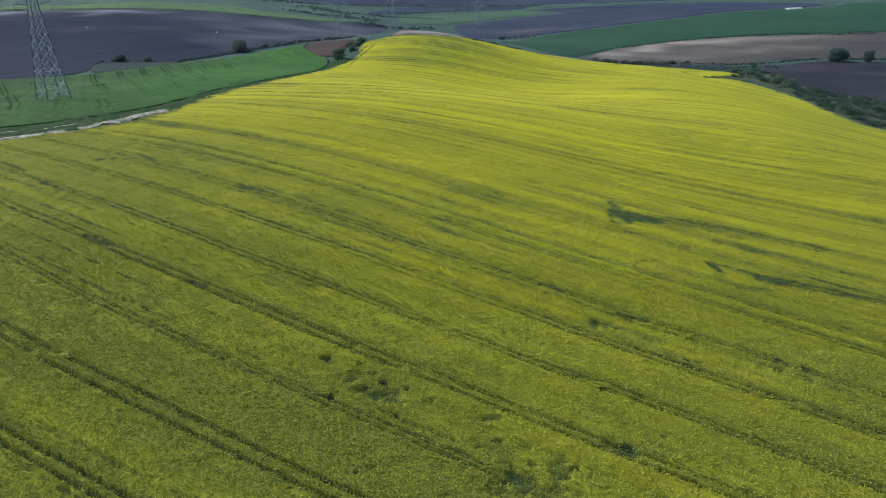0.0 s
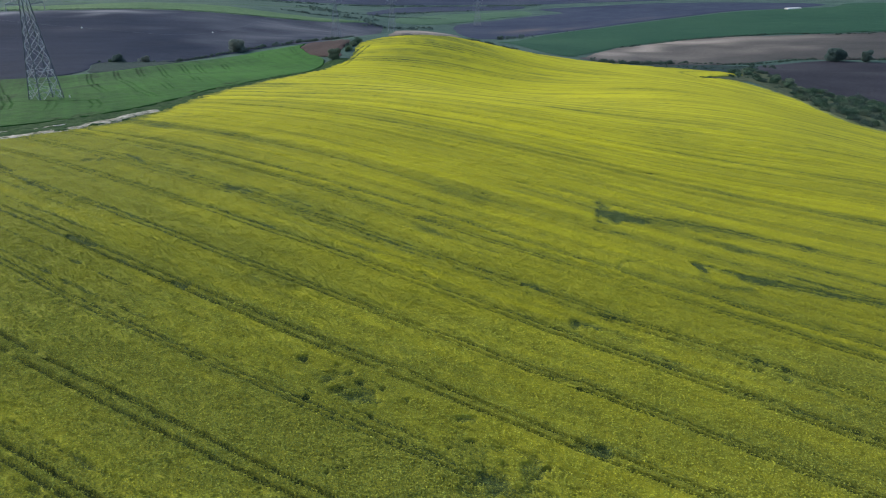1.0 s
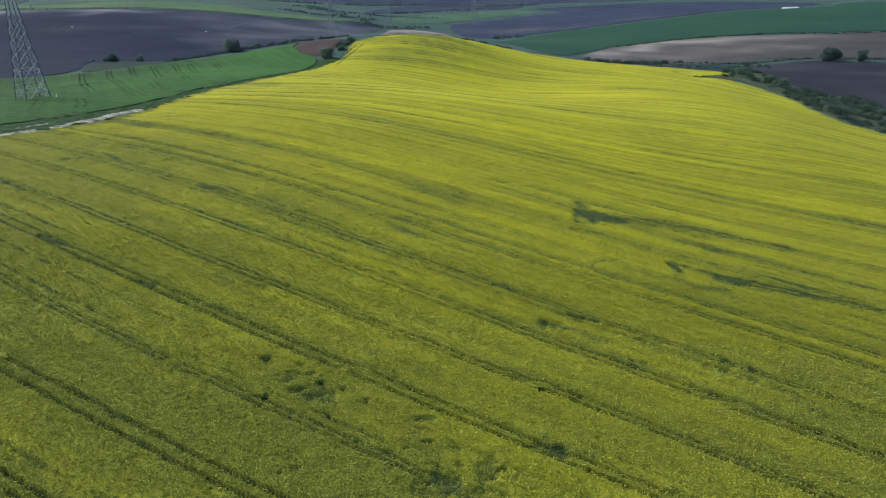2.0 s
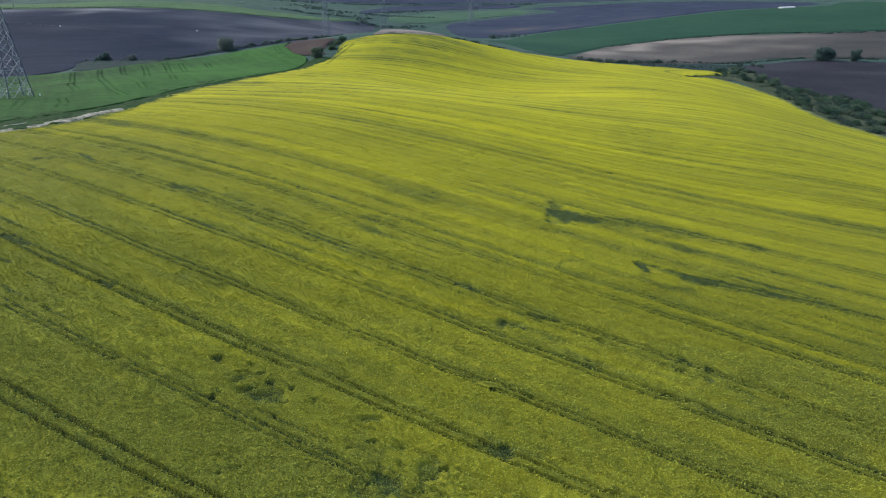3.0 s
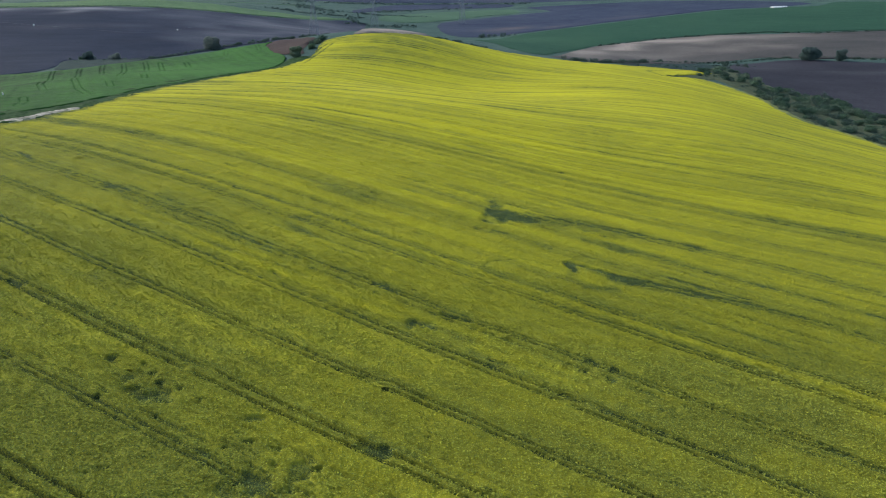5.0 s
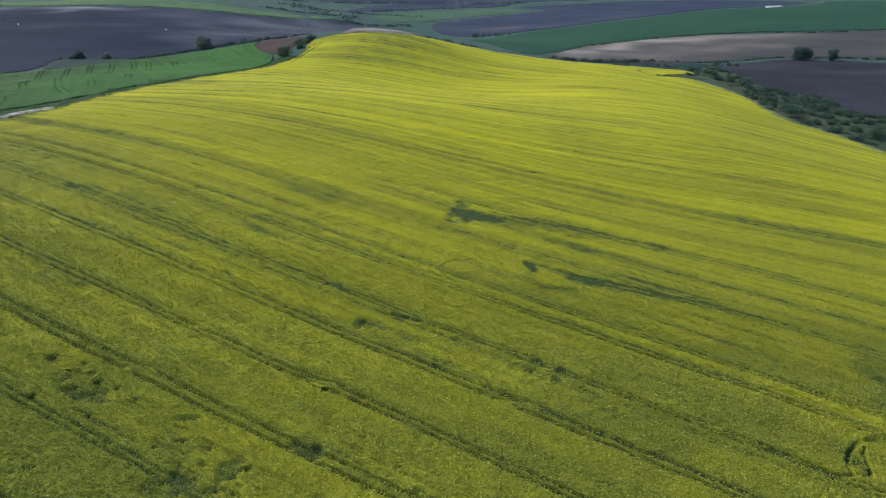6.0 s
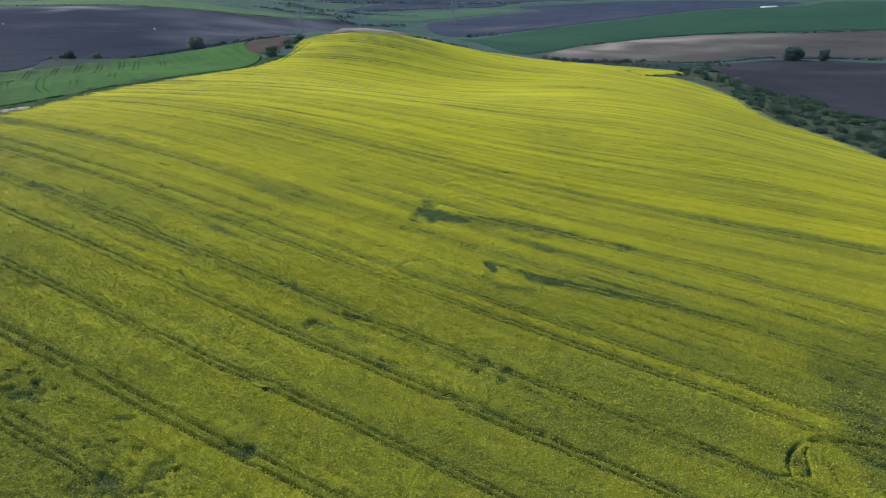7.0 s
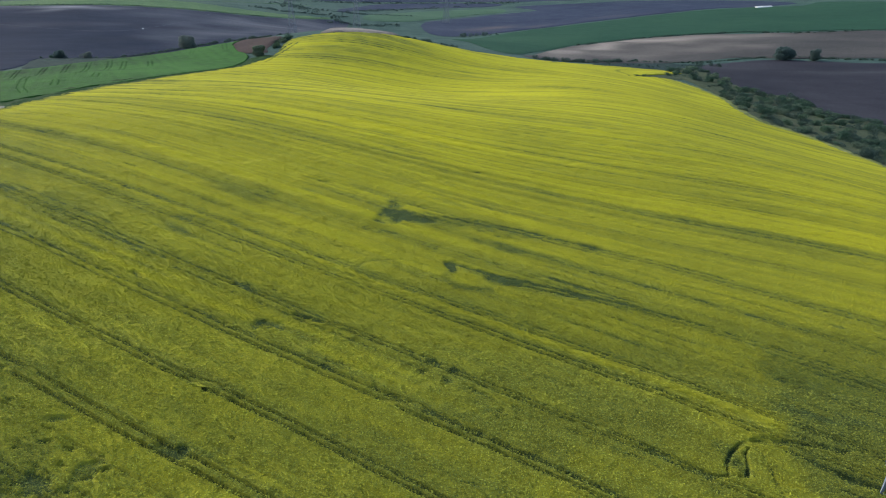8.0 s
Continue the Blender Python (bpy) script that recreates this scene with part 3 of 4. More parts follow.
# short dark breaks along the rows
DASHES = (
    (-57.5, 91.9, -50.5, 86.6), (-66.3, 99.5, -60.0, 95.0), (-56.3, 91.2, -53.4, 88.6), (-46.4, 102.6, -43.0, 99.5), (-28.0, 90.6, -24.0, 88.4), (-45.6, 133.4, -42.8, 132.1), (-40.9, 72.5, -36.7, 70.2),
    (18.5, 63.4, 21.5, 62.4), (10.8, 68.7, 13.4, 67.0), (-0.3, 68.7, 1.0, 67.5), (11.0, 106.3, 16.0, 105.3), (37.2, 122.1, 40.4, 122.4), (-37.0, 118.4, -34.4, 116.2), (-15.2, 102.6, -13.3, 101.5), (-11.6, 93.1, -10.3, 92.1), (-25.6, 62.8, -23.8, 61.8),
)
# loose green patches
WEAK = (
    (-53.6, 101.3, -48.9, 97.5), (-49.0, 73.1, -45.8, 70.9), (-44.7, 68.8, -39.2, 65.0), (-28.2, 89.9, -23.2, 88.1), (-19.3, 87.8, -14.9, 83.2), (-65.2, 106.8, -59.6, 103.1), (-30.7, 61.3, -27.5, 58.7), (14.7, 61.1, 16.6, 60.3), (21.2, 55.5, 24.1, 54.6),
    (31.9, 57.4, 35.5, 55.5), (34.7, 49.8, 37.3, 48.2), (13.2, 42.2, 16.8, 41.1), (-1.8, 85.0, 3.4, 83.6), (3.2, 41.1, 4.4, 40.0), (-18.0, 64.9, -14.2, 63.6), (47.6, 51.1, 52.9, 51.2), (48.5, 53.0, 53.1, 52.1), (37.4, 51.3, 39.2, 48.8), (41.8, 45.8, 44.1, 45.5), (17.9, 60.0, 20.4, 58.4),
)
# small holes in the crop: x, y, radius
HOLES = ((-5.9, 46.2, 1.0), (-5.8, 48.9, 0.4), (-5.1, 47.8, 0.5), (-6.6, 46.7, 0.5), (-2.7, 47.1, 0.45), (-3.5, 45.4, 0.4), (-1.0, 46.1, 0.5), (-8.9, 45.3, 0.3), (-10.2, 50.9, 0.35), (3.4, 44.0, 0.5), (2.5, 40.4, 0.3), (4.4, 40.3, 0.3), (5.3, 37.6, 0.8), (4.7, 37.2, 0.5), (6.3, 40.9, 0.4), (8.6, 38.0, 0.6), (7.9, 36.8, 0.4), (-5.1, 37.7, 0.35), (-6.3, 37.2, 0.35), (-12.7, 80.5, 0.5), (-19.3, 42.2, 0.3), (15.9, 61.0, 0.6), (16.3, 60.3, 0.5), (9.6, 39.0, 0.4), (4.1, 41.5, 0.4), (-3.7, 43.4, 0.3), (-7.0, 50.2, 0.3), (6.1, 51.9, 0.3), (17.0, 43.7, 0.5), (14.1, 42.0, 0.5), (14.9, 41.8, 0.4), (24.3, 55.1, 0.5), (23.1, 55.3, 0.4), (33.0, 57.3, 0.5), (34.7, 56.1, 0.5), (33.7, 56.9, 0.4), (13.8, 48.9, 0.3), (16.6, 48.5, 0.3))
# stunted green crop at full height: x0, y0, x1, y1, half width, amount
STUNTED = (
    (29.5, 95.6, 39.0, 95.0, 3.9, 0.78), (39.0, 95.0, 46.0, 93.9, 3.4, 0.62), (46.0, 93.9, 56.0, 92.4, 2.4, 0.45), (23.4, 88.7, 28.3, 87.0, 1.6, 0.42), (28.3, 87.0, 33.0, 84.8, 1.0, 0.5),
    (35.2, 80.5, 38.0, 79.7, 0.9, 0.7), (37.5, 79.6, 41.0, 78.3, 1.2, 0.9), (40.6, 77.9, 45.5, 77.0, 2.4, 0.7), (45.5, 77.0, 51.0, 76.0, 1.7, 0.6), (51.0, 76.0, 60.0, 73.6, 1.2, 0.45), (28.0, 77.6, 31.0, 75.6, 0.9, 0.4), (34.8, 80.4, 35.2, 78.6, 1.1, 0.8), (34.5, 77.6, 34.2, 76.0, 1.1, 0.36), (34.4, 75.4, 36.0, 74.1, 1.5, 0.42), (36.0, 74.1, 39.4, 74.7, 1.6, 0.5), 
    (2.0, 96.5, 7.0, 93.0, 2.2, 0.45), (58.6, 48.4, 59.4, 45.8, 0.9, 0.6), (66.0, 48.2, 72.0, 45.6, 1.8, 0.5),
    (64.2, 58.4, 67.3, 56.3, 1.1, 0.5), (67.3, 56.3, 70.8, 55.0, 1.7, 0.6), (70.8, 55.0, 78.0, 54.0, 1.7, 0.6), (58.4, 60.3, 63.4, 59.2, 0.8, 0.4), (69.1, 62.4, 77.0, 60.8, 1.0, 0.4), (65.0, 44.6, 71.0, 44.0, 1.2, 0.6),
)
BARE_SPOTS = ((-4.2, 45.9, 1.6), (-7.4, 48.2, 1.2), (5.3, 37.1, 1.4), (8.3, 38.5, 1.2), (15.8, 60.6, 1.3), (32.1, 55.5, 0.9), (35.0, 54.2, 0.9), (-44.1, 132, 1.6), (-27.3, 89.3, 1.3), (-51, 100, 1.5),
              (-53, 88.5, 1.4), (12.3, 68.6, 0.9), (13.5, 41.5, 1.0), (38, 50.2, 0.8))
GREENER = ((-64, 108, 13, 0.7), (-52, 94, 14, 0.62), (-41.5, 67.3, 7, 0.25), (-16, 83, 5, 0.4), (4.6, 94.6, 6, 0.35), (-28.8, 59.5, 6, 0.15), (-5, 46, 4, 0.3), (40, 50, 6, 0.3), (82, 53, 8, 0.9), (92, 61, 12, 0.9), (-2, 320, 26, 0.6), (48, 50, 6, 0.35), (34, 42, 13, 0.3), (-10, 148, 16, 0.2), (60, 60.5, 5, 0.3))


PASS = 3.1                              # width of a drill pass


def thinness(x, y):
    """0 in full crop, 1 where it is missing: wheel tracks, lodged streaks and gaps."""
    v = across(x, y)
    wob = 0.3 * (vnoise(x / 11, y / 11, 21) - 0.5)
    t = np.zeros(np.shape(x))
    for c, s, half in TRAMS:
        gap = (1 - 0.55 * smooth(50, 78, y) * smooth(-30, 10, x) + 0.2 * smooth(100, 150, y)) * np.clip(0.62 + 0.75 * vnoise(x / 7, v / 3 + c, 22), 0, 1)
        side = np.abs(np.abs(v - c + wob) - half) + 0.14 * (vnoise(x / 0.5, y / 0.5, 45) - 0.5)
        t = np.maximum(t, s * gap * (1 - smooth(0.1 - 0.03 * smooth(55, 70, y), 0.23 - 0.04 * smooth(55, 70, y) + 0.0013 * np.clip(y - 60, 0, 150), side)))
    rag = 0.9 * (vnoise(x / 0.8, y / 0.8, 24) - 0.5) + 0.8 * (vnoise(x / 2.1, y / 2.1, 25) - 0.5)
    thin = tuple(g[:5] + (0.42 * g[5],) for g in LOOP_TRACKS) + PYLON_GAP + BROW_TRACKS + tuple(g[:5] + (0.66 * g[5],) for g in GAP_A + GAP_B)
    for x0, y0, x1, y1, w, s in thin + tuple(g + (0.36, 0.7) for g in DASHES):
        near, d = from_line(x, y, x0, y0, x1, y1, 2 * w + 0.5)
        t[near] = np.maximum(t[near], s * (1 - smooth(0.45 * w, 1.15 * w, d + rag[near] * (0.3 * w + 0.12))))
    for cx, cy, w in BARE_SPOTS:
        w = 0.7 * w
        t = np.maximum(t, 0.3 * (1 - smooth(0.2 * w, 1.3 * w, np.hypot((x - cx) * 0.8, (y - cy) * 1.2) + 2.0 * rag)))
    for cx, cy, w in HOLES:
        near = np.flatnonzero((np.abs(x - cx) < 2 * w + 0.6) & (np.abs(y - cy) < 2 * w + 0.6))
        d = np.hypot((x[near] - cx) * 0.7, (y[near] - cy) * 1.3) + 1.3 * w * rag[near] + 0.5 * (vnoise(x[near] / 0.3, y[near] / 0.3, 51) - 0.5)
        t[near] = np.maximum(t[near], 0.46 * (1 - smooth(0.1 * w, 1.2 * w, d)))
    # fine dark seams between drill passes, long but broken
    n = np.floor(v / PASS)
    d = np.abs(v / PASS - n - 0.5 - 0.3 * (vnoise(n * 3.7, n * 0, 26) - 0.5)) * PASS
    keep = smooth(0.35, 0.75, vnoise(x / 55, n * 7.3, 27))
    w = 0.18 + 0.002 * np.clip(y - 60, 0, 200)
    t = np.maximum(t, (0.32 + 0.2 * smooth(110, 160, y)) * keep * (1 - smooth(0.25 * w, w, d + 0.4 * rag)))
    miss = vnoise(x / 7 + 40, v / 0.8, 28) * vnoise(x / 26, y / 26, 29)
    return np.maximum(t, 0.34 * smooth(0.58, 0.74, miss))


FRINGE_Y, FRINGE_X = (90, 113, 118, 123, 127, 141, 160, 178, 220, 259, 284, 294, 322), (-110, -74, -67, -62, -59, -55, -56, -56, -51, -47, -42, -37, -37)


def trodden(x, y):
    """Plants pushed over and still green beside and between the wheel tracks, most on the upper side."""
    v = across(x, y)
    g = np.zeros(np.shape(x))
    for c, s, half in TRAMS:
        g = np.maximum(g, s * (1 - smooth(half, half + 1.1, np.abs(v - c - 0.35))) * (0.25 + 0.9 * vnoise(x / 12, v / 5 + c, 23)))
    g = g * (1 - 0.5 * smooth(30, 60, x) * smooth(98, 114, y))
    for x0, y0, x1, y1, w, amount in STUNTED + tuple(g + (1.5, 0.42) for g in WEAK):
        near, d = from_line(x, y, x0, y0, x1, y1, w + 0.6)
        d = d + 0.8 * (vnoise(x[near] / 1.4, y[near] / 1.4, 47) - 0.5) + 0.5 * w * (vnoise(x[near] / 3.5, across(x[near], y[near]) / 0.7, 55) - 0.5)
        g[near] = np.maximum(g[near], 2.3 * amount * (1 - smooth(0.1 * w, 1.1 * w, d)) * (0.7 + 0.6 * vnoise(x[near] / 0.7, y[near] / 0.7, 54)))
    rim = (x - np.interp(y, FRINGE_Y, FRINGE_X)) * np.interp(y, (113, 127, 141), (0.6, 0.8, 1.0))
    g = np.maximum(g, 1.6 * (1 - smooth(0.3, 2.6, rim + 2.2 * (vnoise(x / 2.3, y / 2.3, 48) - 0.5))) * smooth(100, 112, y))
    return g


def bloom_share(x, y, t):
    v = across(x, y)
    calm = 0.72 + 0.45 * smooth(45, 120, y)
    s = 0.54 + calm * (0.24 * (vnoise(x / 150, np.floor(v / PASS) * 5.7, 38) - 0.5) + 0.16 * (vnoise(x / 40, v / 2.6, 31) - 0.5) + 0.22 * (vnoise(x / 80, v / 6.5, 32) - 0.5) + 0.22 * (vnoise(x / 60, v / 1.3, 37) - 0.5)
         + 0.16 * (vnoise(x / 18, y / 18, 33) - 0.5) + (0.15 - 0.09 * smooth(60, 100, y)) * (vnoise(x / 2.6, v / 1.0, 34) - 0.5) + 0.16 * (vnoise(x / 16, v / 0.7, 36) - 0.5))
    seam = np.abs(vnoise(x / 90, v / 2.4, 49) - 0.5)          # thin broken lines between the rows on the far slope
    s = s - 0.3 * (1 - smooth(0.02, 0.09, seam)) * smooth(0.3, 0.7, vnoise(x / 45, v / 5, 50)) * smooth(75, 130, y)
    s = s + 0.30 * smooth(50, 140, y) - 0.08
    s = s + 0.11 * (smooth(-20, 50, x) - 0.45) * (1 - smooth(70, 130, y)) - 0.07 * smooth(30, 130, x) * smooth(90, 160, y) + 0.04 * (1 - smooth(0, 60, np.abs(x - 20))) * smooth(90, 160, y)
    s = s + 0.07 * np.exp(-((x - 8) / 30) ** 2 - ((y - 84) / 24) ** 2) - 0.07 * np.exp(-((x - 46) / 18) ** 2 - ((y - 66) / 20) ** 2) - 0.12 * np.exp(-((x - 92) / 30) ** 2 - ((y - 110) / 32) ** 2) - 0.10 * np.exp(-((x - 56) / 24) ** 2 - ((y - 84) / 22) ** 2) - 0.08 * np.exp(-((x + 42) / 22) ** 2 - ((y - 115) / 26) ** 2)
    s = s + 0.13 * np.exp(-((x - 42) / 9) ** 2 - ((y - 46) / 7) ** 2) - 0.06 * np.exp(-((x - 75) / 25) ** 2 - ((y - 92) / 18) ** 2) + 0.05 * np.exp(-((x - 30) / 34) ** 2 - ((y - 165) / 34) ** 2)
    s = s - 0.07 * np.exp(-((x + 32) / 26) ** 2 - ((y - 88) / 24) ** 2) - 0.04 * np.exp(-((x + 10) / 30) ** 2 - ((y - 60) / 14) ** 2)
    # lit mound beside the gap, its brightness painted in as extra yellow
    s = s + 0.14 * np.exp(-((x - 36.9) / 1.5) ** 2 - ((y - 76.9) / 1.3) ** 2)
    for cx, cy, w, d in GREENER:
        s = s - 0.45 * d * np.exp(-((x - cx) ** 2 + (y - cy) ** 2) / (2 * w * w)) * (0.5 + vnoise(x / 4, y / 4, 35))
    # the turning headland by the pylon has hardly opened; the drilled beds end in rounded lobes against it
    lobes = np.interp(y, (50, 52, 54.5, 57, 60.5, 63, 66), (64.8, 66.0, 67.4, 66.4, 68.7, 67.8, 70.0))
    bare = smooth(-0.8, 1.6, x - lobes + 1.4 * (vnoise(x / 1.7, y / 1.7, 46) - 0.5)) * (0.55 + 0.7 * vnoise(x / 9, v / 0.9, 53)) * (0.45 + 0.55 * smooth(48, 51, y)) * (1 - smooth(62, 70, y))
    s = s - 0.6 * bare
    g = trodden(x, y)
    s = s - (0.23 - 0.03 * smooth(70, 100, y) + 0.14 * smooth(110, 160, y)) * g - 0.26 * np.clip(g - 0.9, 0, 0.8)
    # thin crop falls to the ground tone, which has the ruts' shade in it
    return np.clip(np.maximum(s, 0.28 - 0.08 * np.clip(g - 0.6, 0, 1) - 0.1 * bare) - t * (0.4 + 0.6 * vnoise(x / 0.7, y / 0.7, 39)), 0, 1)


def crop_top(x, y, t):
    v = across(x, y)
    z = (land(x, y) - 0.1 + 0.12 * (vnoise(x / 1.3, y / 1.3, 41) - 0.5) + 0.22 * (vnoise(x / 20, v / 1.6, 42) - 0.5)
            + 0.16 * (vnoise(x / 5, y / 5, 43) - 0.5) - (0.75 - 0.5 * smooth(48, 82, y)) * t + 0.3 * t * (vnoise(x / 0.8, y / 0.8, 44) - 0.5))
    return np.maximum(z, land(x, y) - 0.82)


RAPE_EDGE = ragged(rounded(RAPE), 2.5, 0.6)
NEAR, MIDDLE = (-62.0, 50.0, 104.0, 82.0), (-80.0, 81.6, 130.0, 150.0)
FRONT, UNDER = (-42.0, 26.0, 86.0, 50.0), (-32.0, -16.0, 66.0, 26.0)
TUFT_END = 178.0
for box, holes, step in ((FRONT, (), 0.14), (NEAR, (), 0.18), (MIDDLE, (), 0.36), (UNDER, (), 0.32), ((-80.0, 149.6, 170.0, 380.0), (), 0.5), (None, (FRONT, NEAR, MIDDLE, UNDER, (-80.0, 149.6, 170.0, 380.0)), 0.9)):
    x, y, f, rim = sheet(RAPE_EDGE, step, box, holes)
    t = thinness(x, y) * smooth(-40, -16, y)
    z = crop_top(x, y, t)
    z[rim] = land(x[rim], y[rim]) + SOIL + 0.1
    b = bloom_share(x, y, t)
    ob = mesh_object("rapeseed_field", np.stack([x, y, z - 0.12], 1), f, M_RAPE, bloom=b, flat=False)
    tagged(ob, "rapeseed field in yellow bloom with wheel tracks and thin patches", "field", kind="structure")


def tufts(rng):
    """Single rape plants: a small flower head over two leaves, fewer and larger with distance."""
    px, py, ps = [], [], []
    for y0, y1, dens, size in ((-16, 27, 8, 0.1), (27, 52, 50, 0.066), (52, 75, 24, 0.082), (75, 100, 11, 0.10), (100, 128, 6.5, 0.12), (128, TUFT_END, 3, 0.14)):
        xa, xb = -0.78 * abs(y1) - 9, 43 + 0.78 * abs(y1)
        c = int((xb - xa) * (y1 - y0) * dens)
        x, y = rng.uniform(xa, xb, c), rng.uniform(y0, y1, c)
        k = (x > -0.78 * np.maximum(y, 27) - 9) & (x < 43 + 0.78 * np.maximum(y, 27))
        px.append(x[k]), py.append(y[k]), ps.append(np.full(k.sum(), size))
    x, y, s = np.concatenate(px), np.concatenate(py), np.concatenate(ps)
    k = inside(RAPE_EDGE, x, y) & (rng.uniform(0, 1, len(x)) > smooth(130, TUFT_END, y))
    x, y, s = x[k], y[k], s[k]
    t = thinness(x, y)
    k = rng.uniform(0.05, 1, len(x)) > np.minimum((1.5 - 0.4 * smooth(60, 85, y)) * t, 0.96 - 0.1 * smooth(60, 85, y))
    x, y, s, t = x[k], y[k], s[k], t[k]
    c = len(x)
    s = s * rng.uniform(0.65, 1.4, c)
    top = crop_top(x, y, t) + rng.uniform(-0.14, 0.15, c) * (1 - 0.7 * smooth(50, 95, y))
    share = np.clip(bloom_share(x, y, t) * 1.1 + rng.normal(0, 1, c) * (0.09 - 0.06 * smooth(48, 90, y)), 0, 1)
    spin = rng.uniform(0, 2 * math.pi, c)
    flat = 1.0 - 0.68 * smooth(62, 100, y)
    lean_x, lean_y = rng.normal(0, 0.3, c) * s, rng.normal(0, 0.3, c) * s
    verts, blooms = np.zeros((c, 8, 3)), np.zeros((c, 8))
    verts[:, 0] = np.stack([x + lean_x, y + lean_y, top + 0.4 * s * flat], 1)
    blooms[:, 0] = np.minimum(share + 0.06 * (1 - smooth(45, 75, y)), 1)
    for q in range(3):
        a = spin + q * 2.094
        r = s * rng.uniform(0.7, 1.3, c)
        verts[:, 1 + q] = np.stack([x + r * np.cos(a), y + r * np.sin(a), top - 0.2 * s * flat * rng.uniform(0, 2, c)], 1)
        blooms[:, 1 + q] = share * 0.9
    for q in range(2):
        a = spin + 0.5 + q * 3.0
        r = s * rng.uniform(1.3, 2.2, c)
        verts[:, 4 + 2 * q] = np.stack([x + r * np.cos(a), y + r * np.sin(a), top - s * flat * rng.uniform(0.1, 0.9, c)], 1)
        verts[:, 5 + 2 * q] = np.stack([x + 0.5 * r * np.cos(a + 0.9), y + 0.5 * r * np.sin(a + 0.9), top - 0.2 * s], 1)
        blooms[:, 4 + 2 * q] = blooms[:, 5 + 2 * q] = share * (0.26 + 0.67 * smooth(45, 85, y))
    tri = np.array([(0, 1, 2), (0, 2, 3), (0, 3, 1), (0, 4, 5), (0, 6, 7)])
    for here, leaves, material in ((y <= 60, 5, M_TUFT_NEAR), (y > 60, 4, M_TUFT)):   # farther plants carry one leaf
        faces = tri[None, :leaves] + 8 * np.arange(here.sum())[:, None, None]
        ob = mesh_object("rapeseed_plants", verts[here].reshape(-1, 3), faces.reshape(-1, 3), material, bloom=blooms[here].ravel())
        tagged(ob, "dense yellow-flowering rapeseed plants with green leaves", "crop", kind="stuff")


tufts(np.random.default_rng(5))


# ---- lattice pylons ----
def beam(bm, a, b, w):
    a, b = Vector(a), Vector(b)
    d = (b - a).normalized()
    s = d.cross(Vector((0, 0, 1)) if abs(d.z) < 0.9 else Vector((1, 0, 0))).normalized() * w / 2
    u = d.cross(s).normalized() * w / 2
    q = [bm.verts.new(p + i * s + j * u) for p in (a, b) for i, j in ((-1, -1), (1, -1), (1, 1), (-1, 1))]
    for f in ((0, 1, 2, 3), (7, 6, 5, 4), (0, 4, 5, 1), (1, 5, 6, 2), (2, 6, 7, 3), (3, 7, 4, 0)):
        bm.faces.new([q[i] for i in f])


def strut(name, a, b, w, parent, material=None):
    bm = bmesh.new()
    beam(bm, a, b, w)
    return part(name, bm, material or M_STEEL, parent)


